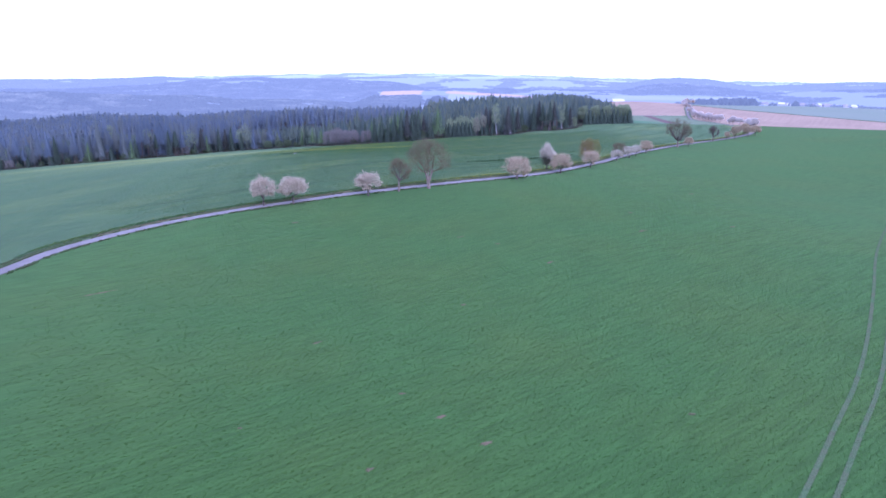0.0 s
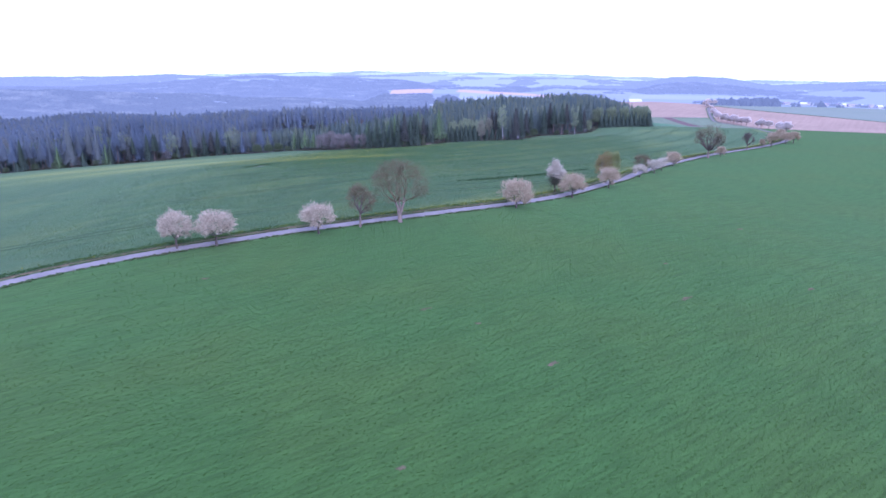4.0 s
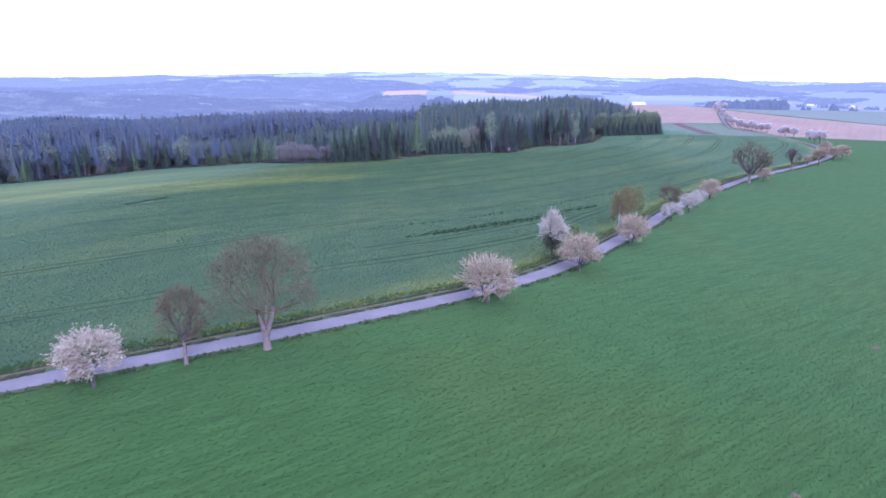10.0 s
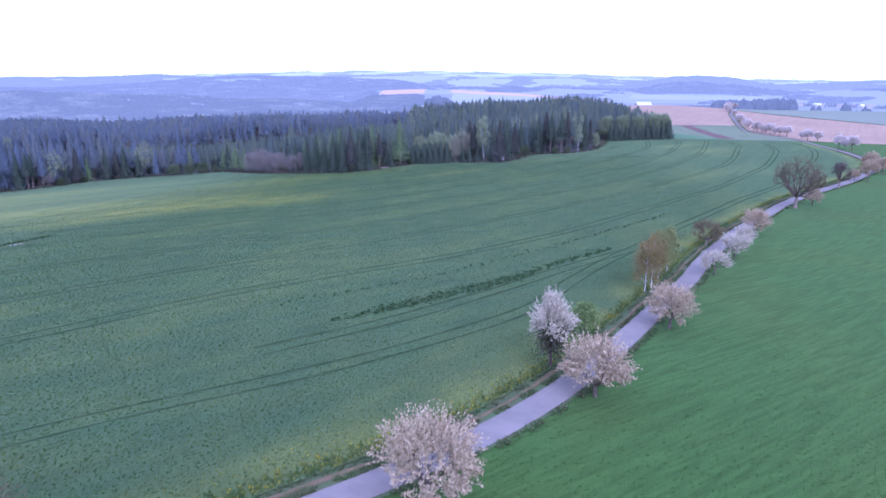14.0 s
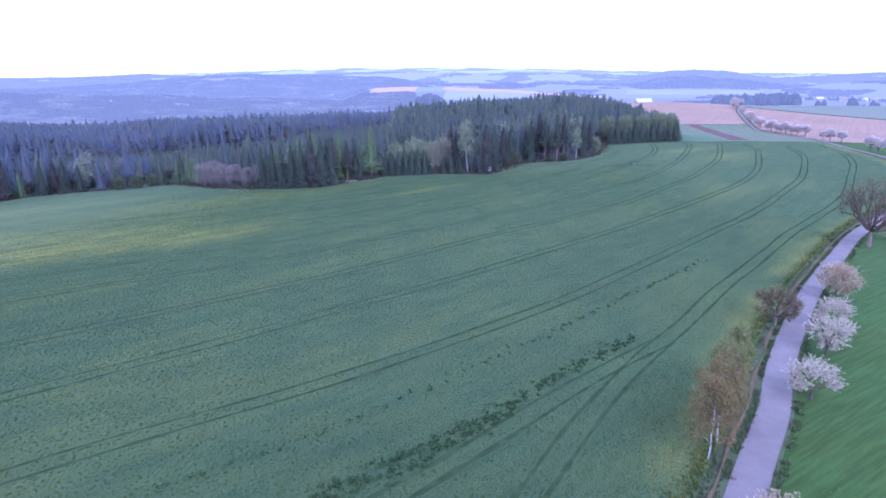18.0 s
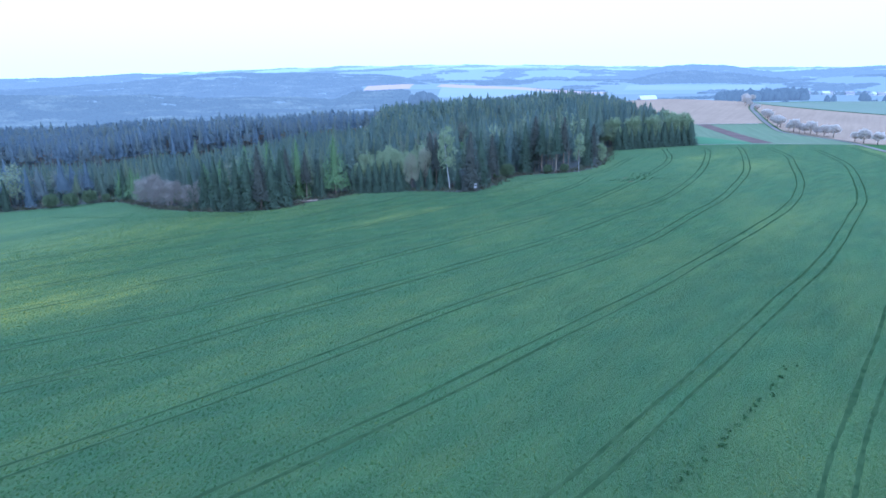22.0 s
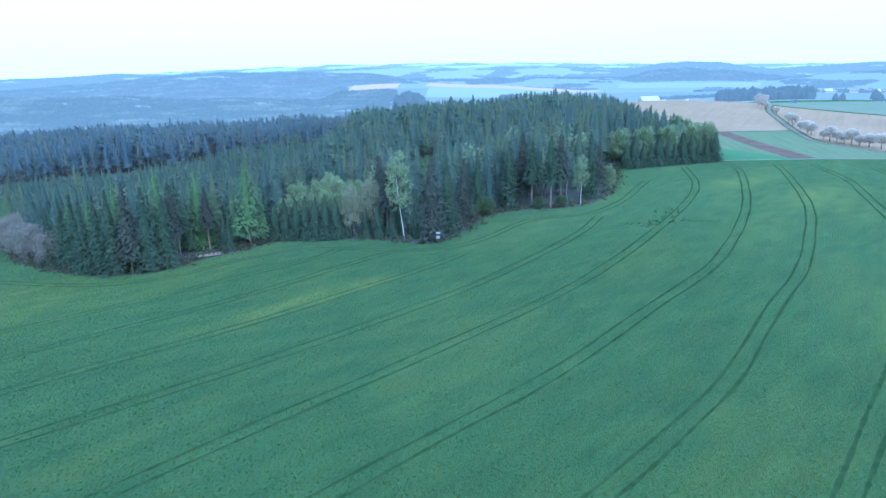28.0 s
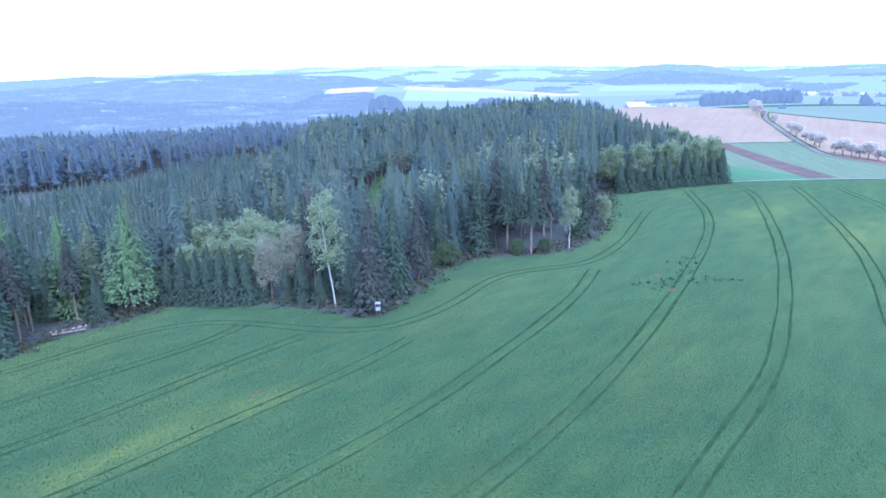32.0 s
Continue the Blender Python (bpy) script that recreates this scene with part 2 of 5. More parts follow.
    "wood_middle": material("hazed_trees_middle", (0.04, 0.048, 0.04), noise_scale=0.012, second=(0.1, 0.105, 0.08), fine=0.0, island=0.2, trans=0.3, haze_glow=(0.259, 0.3, 0.344), spread=(0.5, 0.72)),
    "land_hill": material("hazed_land_hill", (0.078, 0.078, 0.051), noise_scale=0.004, second=(0.09, 0.078, 0.057), fine=0.02, vary=0.12, tint=(0.03, 0.036, 0.03), haze_glow=(0.336, 0.389, 0.446)),
    "wood_hill": material("hazed_trees_hill", (0.03, 0.036, 0.03), noise_scale=0.012, second=(0.048, 0.051, 0.039), fine=0.0, island=0.2, trans=0.3, haze_glow=(0.336, 0.389, 0.446)),
    "land_far": material("hazed_land_far", (0.045, 0.045, 0.03), noise_scale=0.004, second=(0.052, 0.045, 0.033), fine=0.02, vary=0.12, tint=(0.017, 0.021, 0.017), haze_glow=(0.462, 0.535, 0.614)),
    "wood_far": material("hazed_trees_far", (0.017, 0.021, 0.017), noise_scale=0.012, second=(0.028, 0.03, 0.023), fine=0.0, island=0.2, trans=0.3, haze_glow=(0.462, 0.535, 0.614)),
    # valley trees and far fields emit a bluish haze tone over their own colour
    "wood_valley": material("hazed_valley_trees", (0.06, 0.075, 0.07), noise_scale=0.03, fine=0.0, vary=0.15, island=0.2, trans=0.3, haze_glow=(0.154, 0.178, 0.205)),
    "far_tilled": material("hazed_tilled_field", (0.26, 0.155, 0.11), noise_scale=0.01, fine=0.05, vary=0.06, haze_glow=(0.252, 0.25, 0.285)),
    "far_sown": material("hazed_sown_field", (0.11, 0.125, 0.075), noise_scale=0.006, second=(0.13, 0.13, 0.085), fine=0.03, vary=0.06, haze_glow=(0.238, 0.27, 0.305)),
}

# ---- ground shape ----
HILL_X = [-220, -90, 40, 170, 300]
FAR_X = [-600, -200, 120, 380, 700]
HILL_W = np.array([35.8, 19.0, 25.2, 22.3, 34.3, 10.1, -22.0, -17.5, -12.7, 8.4, 6.9, 20.2, 24.9, -6.0, 14.9, 6.4, -3.5, 3.3, -6.8, 28.6, 5.6, -16.4, 14.3, 0.7, -22.0, -2.9, 15.3, 16.1, 47.9, 3.3, 7.7, 3.7, -22.4, 6.9, -7.7, -0.0, -3.7, -9.5, 12.7, 19.7, -1.4, 0.5, 1.6, 2.7, 3.1, -0.6, 5.4, 4.0, 6.4, 4.1, 0.3, 3.1, -1.4, 5.7])
CENTRES = np.array([(x, y, 150.0) for y in (0, 130, 260, 390, 520) for x in HILL_X]
                   + [(x, y, 320.0) for y in (750, 1000, 1400, 2000) for x in FAR_X]
                   + [(x, y, 62.0) for y in (140, 205, 270) for x in (-50, 15, 80)])


def height(x, y):
    """The land's height: broad swells over a valley floor."""
    x, y = np.asarray(x, float), np.asarray(y, float)
    z = np.full(np.broadcast(x, y).shape, -60.0)
    for (cx, cy, s), w in zip(CENTRES, HILL_W):
        z = z + w * np.exp(-((x - cx) ** 2 + (y - cy) ** 2) / (2 * s * s))
    return z + 10 * np.exp(-((x - 190) / 90) ** 2 - ((y - 855) / 80) ** 2)


def mesh_of(name, verts, polys, mats, attr=None, index=None, smooth=False):
    me = bpy.data.meshes.new(name)
    verts = np.asarray(verts, np.float32).reshape(-1, 3)
    polys = [np.asarray(p, np.int32) for p in polys if len(p)]
    loops = np.concatenate([p.ravel() for p in polys])
    totals = np.concatenate([np.full(len(p), p.shape[1], np.int32) for p in polys])
    starts = np.concatenate([[0], np.cumsum(totals)[:-1]]).astype(np.int32)
    me.vertices.add(len(verts))
    me.vertices.foreach_set("co", verts.ravel())
    me.loops.add(len(loops))
    me.loops.foreach_set("vertex_index", loops)
    me.polygons.add(len(starts))
    me.polygons.foreach_set("loop_start", starts)
    for m in mats if isinstance(mats, (list, tuple)) else [mats]:
        me.materials.append(m)
    if index is not None:
        me.polygons.foreach_set("material_index", np.asarray(index, np.int32))
    if smooth:
        me.polygons.foreach_set("use_smooth", np.ones(len(starts), bool))
    me.update(calc_edges=True)
    if attr is not None:
        a = me.attributes.new("tint", "FLOAT", "POINT")
        a.data.foreach_set("value", np.asarray(attr, np.float32))
    return me


def grid_faces(nu, nv):
    i = np.arange((nu - 1) * (nv - 1))
    r, c = i // (nv - 1), i % (nv - 1)
    a = r * nv + c
    return np.stack([a, a + nv, a + nv + 1, a + 1], 1)


def spline(points, n):
    """A smooth line through points in the plan, at n even steps."""
    p = np.asarray(points, float)
    q = np.vstack([2 * p[0] - p[1], p, 2 * p[-1] - p[-2]])
    out = []
    for i in range(1, len(q) - 2):
        t = np.linspace(0, 1, 24, endpoint=False)[:, None]
        a, b, c, d = q[i - 1], q[i], q[i + 1], q[i + 2]
        out.append(0.5 * (2 * b + (c - a) * t + (2 * a - 5 * b + 4 * c - d) * t ** 2 + (3 * b - a - 3 * c + d) * t ** 3))
    out = np.vstack(out + [p[-1:]])
    s = np.concatenate([[0], np.cumsum(np.linalg.norm(np.diff(out, axis=0), axis=1))])
    u = np.linspace(0, s[-1], n)
    return np.stack([np.interp(u, s, out[:, k]) for k in (0, 1)], 1)


def sides(line):
    d = np.gradient(line, axis=0)
    d /= np.linalg.norm(d, axis=1)[:, None]
    return np.stack([-d[:, 1], d[:, 0]], 1)


def sheet(name, rail_a, rail_b, nv, lift, mat, label="", category="ground", bulge=None, tint=None):
    """A skin on the land between two rails of equal length."""
    t = np.linspace(0, 1, nv)[None, :, None]
    p = rail_a[:, None, :] * (1 - t) + rail_b[:, None, :] * t
    z = height(p[..., 0], p[..., 1]) + lift
    if bulge is not None:
        z = z + bulge(t[..., 0])
    v = np.concatenate([p, z[..., None]], 2).reshape(-1, 3)
    ob = new(name, mesh_of(name, v, [grid_faces(len(rail_a), nv)], mat, attr=None if tint is None else tint(v[:, 0], v[:, 1]), smooth=True))
    return tagged(ob, label, category, kind="structure")


def waves(x, y, scale, seed):
    """A soft value between 0 and 1 that drifts over the land."""
    r = np.random.default_rng(seed)
    t = 0
    for i in range(7):
        a, f = r.uniform(0, 6.28), r.uniform(0.5, 1.6) / scale
        t = t + np.sin((x * math.cos(a) + y * math.sin(a)) * f * 6.28 + r.uniform(0, 6.28))
    return np.clip(0.5 + t / 7, 0, 1)


def flowers(x, y):
    """How far the rape is in yellow flower: patches drawn out along the drilling, and spots of early bloom."""
    u, w = x * 0.67 + y * 0.74, -x * 0.74 + y * 0.67
    t = np.clip((waves(u * 0.3, w, 22, 5) - 0.62) * 0.3, 0, 0.06) + 0.085 * waves(u * 0.2, w, 3.5, 15)
    for cx, cy, r, k in ((-32, 328, 12, 0.7), (-60, 310, 14, 0.7), (-50, 338, 12, 0.5), (-70, 285, 12, 0.25), (14, 402, 5, 0.3), (6, 393, 5, 0.25), (24, 411, 4, 0.4), (85, 300, 12, 0.06), (110, 440, 14, 0.1),
                         (140, 480, 14, 0.3), (48, 330, 14, 0.1), (-110, 300, 30, 0.6), (-160, 330, 36, 0.7), (-150, 400, 36, 0.5), (-60, 400, 30, 0.35), (-80, 330, 25, 0.35), (128, 505, 10, 0.35), (35, 270, 7, 0.1), (100, 375, 12, 0.15)):
        d = ((x - cx) * 0.67 + (y - cy) * 0.74) / 2.2, (-(x - cx) * 0.74 + (y - cy) * 0.67)
        t = t + 0.55 * k * np.exp(-(d[0] ** 2 + d[1] ** 2) / (2 * (r * 0.5) ** 2)) * (0.5 + waves(u * 0.4, w, 6, 9))
    d = np.min(np.hypot(np.ravel(x)[:, None] - ROAD[None, 30:330:3, 0], np.ravel(y)[:, None] - ROAD[None, 30:330:3, 1]), axis=1).reshape(np.shape(x))
    t = t + 0.38 * np.exp(-((d - 5.5) / 2.2) ** 2) * waves(u, w, 9, 12) * np.clip((x + 12) / 8, 0, 1)
    return np.clip(t, 0, 1)


# one sheet of land out to the horizon
ang = np.linspace(0, 2 * math.pi, 241)
rad = np.concatenate([np.linspace(0, 200, 60)[1:], np.geomspace(205, 4900, 130)])
gx = 60 + rad[:, None] * np.cos(ang)[None, :]
gy = 280 + rad[:, None] * np.sin(ang)[None, :]
gz = height(gx, gy)
land = new("ground", mesh_of("ground", np.stack([gx, gy, gz], 2).reshape(-1, 3), [grid_faces(len(rad), len(ang))], M["meadow"], smooth=True))
tagged(land, "rolling green field of young cereal with faint drill rows", "field", kind="structure")

ROAD = spline([(-80.0, 55.4), (-75.3, 88.9), (-72.3, 109.3), (-70.7, 122.3), (-64.9, 133.9), (-57.0, 143.1), (-46.4, 151.2), (-31.5, 159.5), (-25.0, 163.3), (-16.1, 167.6), (-9.0, 171.6), (-3.0, 175.2), (3.7, 179.7), (13.4, 186.9), (23.2, 195.9), (32.0, 207.1), (41.2, 222.1), (45.0, 228.8), (50.0, 237.5), (55.3, 246.3), (59.8, 255.1), (66.1, 266.1), (78.1, 285.1), (92.6, 305.3), (105.9, 323.1), (124.9, 344.1), (145.4, 365.4), (171.4, 399.3), (190.3, 446.5), (208.4, 501.9), (223.4, 561.7), (223.9, 587.0), (217.9, 610.0), (215.9, 630.0), (226.9, 672.0), (242.9, 725.0), (259.9, 776.1), (299.9, 853.1), (329.9, 930.0)], 520)
RS = sides(ROAD)
sheet("road", ROAD + RS * 1.36, ROAD - RS * 1.36, 7, 0.10, M["asphalt"], "narrow grey worn asphalt country lane", "road", bulge=lambda t: 0.05 * (1 - (2 * t - 1) ** 2))

EDGE = spline([(-520, 330), (-420, 350), (-300, 388), (-236, 414), (-191.7, 445.7), (-175, 493.4), (-144.6, 504), (-115.1, 508.8), (-73.9, 462.8), (-45.9, 439), (-27.5, 432.8), (-20.7, 435.2),
               (-20.5, 441.9), (-11.4, 447.8), (-3.4, 458.6), (9.6, 454.9), (22.5, 449.2), (34.6, 441.5), (41.6, 452.1), (52.5, 473.9), (72.5, 475.8), (87.6, 496.5), (102.6, 547), (124.1, 555.3), (143.5, 565.5)], 300)
cut = np.argmin(np.abs(ROAD[:, 1] - 560))
rail_r = spline((ROAD + RS * 3.0)[10:cut:8], 340)
rail_e = spline(np.vstack([EDGE[::3], [(170, 561), (200, 561), ROAD[cut] + RS[cut] * 3.2]]), 340)
low_side = np.vstack([rail_e[:1], rail_r])
across = np.linspace(rail_e[0, 0], min(rail_r[-1, 0], rail_e[-1, 0]), 540)


def bound(rail):
    return np.stack([across, np.interp(across, np.maximum.accumulate(rail[:, 0]) + np.arange(len(rail)) * 1e-6, rail[:, 1])], 1)


sheet("crop_field", bound(low_side), bound(rail_e), 110, 0.22, M["crop"], "green rape crop with tramlines and scattered yellow flowers", "field", tint=flowers)
sheet("verge", ROAD + RS * 1.32, ROAD + RS * 3.3, 5, 0.07, M["verge"], "strip of rough grass and bare soil beside the lane", "verge")
sheet("verge", ROAD - RS * 1.32, ROAD - RS * 1.7, 3, 0.06, M["verge"], "grass edge between the lane and the cereal field", "verge")
rub = ROAD[40:300] + RS[40:300] * (2.0 + 0.15 * np.sin(np.arange(260) * 0.31)[:, None])
sheet("earth_bank", rub, rub + RS[40:300] * (0.42 + 0.2 * np.sin(np.arange(260) * 0.9)[:, None]), 4, 0.1, M["bare"], "strip of turned reddish earth and stones along the lane", "verge", bulge=lambda t: 0.18 * (1 - (2 * t - 1) ** 2))


def line(points, n=40):
    return spline(points, n)


sheet("ley_field", line([(142, 560), (152, 610), (160, 668)]), spline((ROAD + RS * 2.2)[(ROAD[:, 1] > 563) & (ROAD[:, 1] < 668)], 40), 30, 0.12, M["ley"], "pale green ley beside the wood", "field")
sheet("soil_strip", line([(174, 566), (178, 620), (181, 668)]), line([(185, 567), (187, 620), (189, 668)]), 6, 0.2, M["dark_soil"], "strip of dark red-brown tilled soil", "field")
sheet("ploughed_field", line([(160, 669), (168, 740), (160, 810), (160, 900)]), spline((ROAD + RS * 2.4)[(ROAD[:, 1] > 669) & (ROAD[:, 1] < 900)], 40), 30, 0.14, M["soil"], "pinkish brown ploughed field", "field")
sheet("ploughed_field", spline((ROAD - RS * 2.4)[(ROAD[:, 1] > 566) & (ROAD[:, 1] < 800)], 40), line([(520, 480), (440, 560), (372, 640), (330, 695), (311, 722), (299, 743), (287, 768), (273, 800)]), 40, 0.14, M["soil"], "pinkish brown ploughed field beyond the lane", "field")
WOOD = np.vstack([EDGE, [(150, 600), (157, 668), (165, 760), (150, 840), (90, 900), (-147, 960), (-420, 990), (-800, 900), (-800, 500)]])
sheet("forest_floor", EDGE, spline([(-800, 620), (-600, 960), (-420, 990), (-147, 960), (90, 900), (150, 840), (165, 760), (157, 668), (142, 561)], 300), 60, 0.15, M["floor"], "dark needle-strewn forest floor", "ground")


sheet("ley_field", line([(142, 561), (147, 585), (152, 608)]), line([(178, 562), (165, 590), (153, 610)]), 10, 0.16, M["fresh"], "bright green wedge of grass at the corner of the wood", "field")
sheet("field_track", line([(138, 559.2), (170, 561.6), (200, 562), (222, 562)]), line([(138, 560.4), (170, 562.6), (200, 563), (222, 563)]), 3, 0.26, M["gravel"], "pale grassy farm track", "track")
sheet("field_track", line([(160, 667.5), (190, 668.2), (221, 668)]), line([(160, 669), (190, 669.8), (221, 669.6)]), 3, 0.28, M["gravel"], "pale grassy farm track", "track")

sheet("ley_field", line([(274, 806), (288, 771), (312, 725), (331, 698), (373, 643), (520, 490)]), line([(430, 1240), (560, 1170), (690, 1100), (820, 1000), (960, 880), (1100, 700)]), 60, 0.3, M["far_ley"], "pale green field beyond the ploughed land", "field")

# ---- tramlines in the crop, and marks in the cereal ----
TRAMS = [
    [(-77.5, 154.6), (-49.7, 172.1), (-27, 182.9), (-7.5, 195.7), (10.2, 207.7), (28.2, 225.6), (31.9, 232.0), (34.1, 236.8), (37.3, 242.6), (41.3, 249.6), (46.5, 258.2), (52.9, 266.8), (60.3, 278.3), (65.5, 285.8), (74, 297.3), (82, 308.2), (93, 323.5), (125, 364), (150.2, 405.8), (172.6, 445.5), (194.1, 493.3), (210.8, 544.7)],
    [(0, 209), (12, 219.5), (24.5, 233.5), (31.2, 242), (38, 250.3), (45.5, 258.6), (50, 263)],
    [(-58.6, 189.8), (-28.9, 208.3), (-5.7, 231.7), (14, 249.5), (30, 266.5), (40.5, 278), (54.1, 295), (66.9, 311), (76.3, 323), (89.6, 339.3), (101.1, 355), (118, 380), (135, 406.2), (163.5, 463), (174.6, 490.8), (188.7, 534.5)],
    [(-48.1, 212.5), (-23, 235.7), (-3.1, 256.7), (12.4, 275), (24.5, 288.5), (36, 302), (44.4, 311.8), (60.5, 330), (73.6, 346.5), (93.1, 371), (112.9, 397.5), (131.5, 431), (150.7, 476), (163.5, 507.4), (172, 543)],
    [(-58.5, 228), (-33.8, 247), (-12.6, 270.2), (0, 285), (12.9, 300.5), (21.2, 311.3), (33.8, 326.4), (49.4, 341.6), (61, 354), (71.2, 366), (80.6, 380.3), (88.2, 391.5), (98, 405), (109.6, 425), (129.5, 464.2), (151, 520), (160, 547)],
    [(-69.9, 244.9), (-48.5, 265), (-30.6, 282), (-15.9, 296), (-5.6, 306), (4.1, 318.2), (19.2, 334.6), (40, 356.5), (51.2, 367.8), (61.5, 380.8), (72, 394.2), (89.5, 417.2), (115, 466.6), (139.6, 529.8), (143, 549)],
    [(-64.9, 272), (-42.7, 292), (-22, 312), (-6.3, 326.5), (8.5, 345), (20, 358.5), (30.6, 369.8), (43.9, 384.5), (59.8, 403), (78, 430.6), (101.8, 473), (116.2, 506.8), (125.2, 545.6)],
    [(-85.9, 279.7), (-63.1, 299.4), (-38.9, 323.3), (-14.1, 348.8), (10.1, 371.5), (20.1, 381), (30.4, 392.2), (44.5, 407.8), (66.9, 440.9), (76.2, 460.8)],
    [(-84.5, 304.4), (-62, 323), (-38, 346.5), (-18, 367), (-4.5, 380), (9.8, 393), (20.6, 405), (35.5, 421), (42, 430)],
    [(-81.1, 338.8), (-48.3, 363.3), (-22.6, 383.3), (-0.9, 403.9), (4.6, 410.1), (11.4, 417.9), (17.6, 426.2), (25.5, 434.8)],
    [(-74.4, 361.3), (-51, 379.7), (-28.3, 398.9), (-9.4, 416.3), (-2.2, 423.2), (6.2, 430.9), (12.4, 437.6), (13.9, 442.4)],
    [(-121.3, 470.7), (-70, 441.1), (-32.1, 424.8), (-17, 428.6), (-9.7, 436.8), (-0.5, 445.1), (10.5, 444.9), (18, 441.4), (32.5, 434.8), (39.6, 435.7), (48.7, 445.2), (57.6, 460.8), (66.5, 463.7), (75.5, 465), (87.4, 481.7), (96.6, 501.6), (103.3, 515.7)],
]
MASK_X, MASK_Y, CELL = -130, 140, 0.25
worn = np.zeros((1440, 1720), bool)
rng = np.random.default_rng(2)


def wear(line_xy, half):
    for dx in np.arange(-half, half + 0.01, CELL):
        for dy in np.arange(-half, half + 0.01, CELL):
            i = ((line_xy[:, 0] + dx - MASK_X) / CELL).astype(int)
            j = ((line_xy[:, 1] + dy - MASK_Y) / CELL).astype(int)
            ok = (i >= 0) & (i < worn.shape[0]) & (j >= 0) & (j < worn.shape[1])
            worn[i[ok], j[ok]] = True


def eased(line_xy, spread=6):
    """The line with its small wobbles taken out."""
    k = np.exp(-0.5 * (np.arange(-3 * spread, 3 * spread + 1) / spread) ** 2)
    pad = 3 * spread
    a = 2 * line_xy[0] - line_xy[pad:0:-1]
    b = 2 * line_xy[-1] - line_xy[-2:-pad - 2:-1]
    long = np.vstack([a, line_xy, b])
    return np.stack([np.convolve(long[:, c], k / k.sum(), "valid") for c in (0, 1)], 1)


for pts in TRAMS:
    n = int(sum(math.dist(a, b) for a, b in zip(pts, pts[1:])) / 0.8)
    mid = eased(spline(pts, n))
    nrm = sides(mid)
    for off in (-1.0, 1.0):
        rut = mid + nrm * (off + 0.06 * np.sin(np.arange(n) * 0.21 + off)[:, None])
        w = (0.19 + 0.03 * np.sin(np.arange(n) * 0.17 + off) + 0.03 * np.sin(np.arange(n) * 0.053) + 0.05 * rng.normal(size=n).clip(-1.5, 1.5))[:, None]
        sheet("wheel_rut", rut + nrm * w, rut - nrm * w, 3, 0.245, M["track"], "dark wheel rut pressed through the crop", "rut", bulge=lambda t: -0.015 * (1 - (2 * t - 1) ** 2))
        wear(spline(rut, n * 4), 0.2)


def patch(name, x, y, rx, ry, turn, lift, mat, label, category):
    """A ragged patch on the land."""
    r = np.random.default_rng(int(abs(x * 7 + y * 13)))
    a = np.linspace(0, 2 * math.pi, 25)[:-1]
    k = 1 + r.normal(size=24) * 0.22
    ring = []
    for f in (0.02, 0.5, 1.0):
        u, v = np.cos(a) * rx * k * f, np.sin(a) * ry * k * f
        c, s_ = math.cos(radians(turn)), math.sin(radians(turn))
        X, Y = x + u * c - v * s_, y + u * s_ + v * c
        ring.append(np.stack([X, Y, height(X, Y) + lift - 0.05 * (f > 0.9)], 1))
    v = np.vstack(ring)
    i = np.arange(24)
    q = np.vstack([np.stack([i + o, (i + 1) % 24 + o, (i + 1) % 24 + o + 24, i + o + 24], 1) for o in (0, 24)])
    return tagged(new(name, mesh_of(name, v, [q], mat)), label, category, kind="structure")


SPOT = "small bare patch of pale soil in the young cereal"
for x, y, rx, ry, turn in [(9.9, 123, 0.55, 0.4, 20), (3.2, 127.5, 0.9, 0.35, 35), (18, 112.4, 0.9, 0.5, 40), (38.7, 133.5, 1.3, 0.45, 45), (-3, 67.1, 0.4, 0.3, 10), (1.1, 62.4, 0.5, 0.4, 30),
                           (-4.5, 53.5, 0.45, 0.35, 40), (-17.2, 59.8, 0.3, 0.25, 0), (-14.3, 80.1, 0.7, 0.3, 40), (24.8, 63.2, 0.4, 0.3, 0), (5.1, 57.7, 0.6, 0.4, 30), (3.4, 93.1, 0.5, 0.35, 20),
                           (-50.4, 98.4, 2.5, 0.3, 40), (-30.8, 139.3, 0.8, 0.4, 10), (63.9, 180.4, 1.2, 0.5, 40), (40.3, 149.6, 0.5, 0.3, 10), (58.9, 140.4, 1.0, 0.4, 40)]:
    patch("soil_spot", x, y, rx * 0.9, ry * 0.7, turn, 0.05, M["bare"], SPOT, "soil patch")
for x, y, rx, ry, turn in [(85.8, 445.5, 0.9, 0.6, 50), (85.9, 454.3, 1.0, 0.7, 40), (-59.6, 260.6, 4.2, 0.24, 70), (23.2, 414.2, 1.2, 0.4, 50)]:
    patch("soil_spot", x, y, rx, ry, turn, 0.28, M["bare"], "bare earth showing where the crop has failed", "soil patch")
gap = np.random.default_rng(31)
CLUMPS = [([(10, 223), (16, 229.5), (23.3, 237), (30, 244), (34.2, 249.8), (40.5, 256.7), (47, 264)], 200, 0.5), ([(-2, 224), (14, 238), (22, 247), (30.8, 257.4), (38.7, 266.3), (45.9, 275.2), (55, 285.8), (67.5, 300.9)], 70, 0.35),
          ([(6, 219), (14, 226), (24.5, 236.5), (31.2, 244.5)], 120, 0.4), ([(83, 446), (88, 452), (92, 458), (97, 467)], 34, 1.3), ([(80, 449), (90, 450), (99, 449)], 26, 0.8), ([(-62.6, 255.5), (-60.8, 261.5), (-58.4, 268.5)], 60, 0.2)]
for off in (-1.0, 1.0):
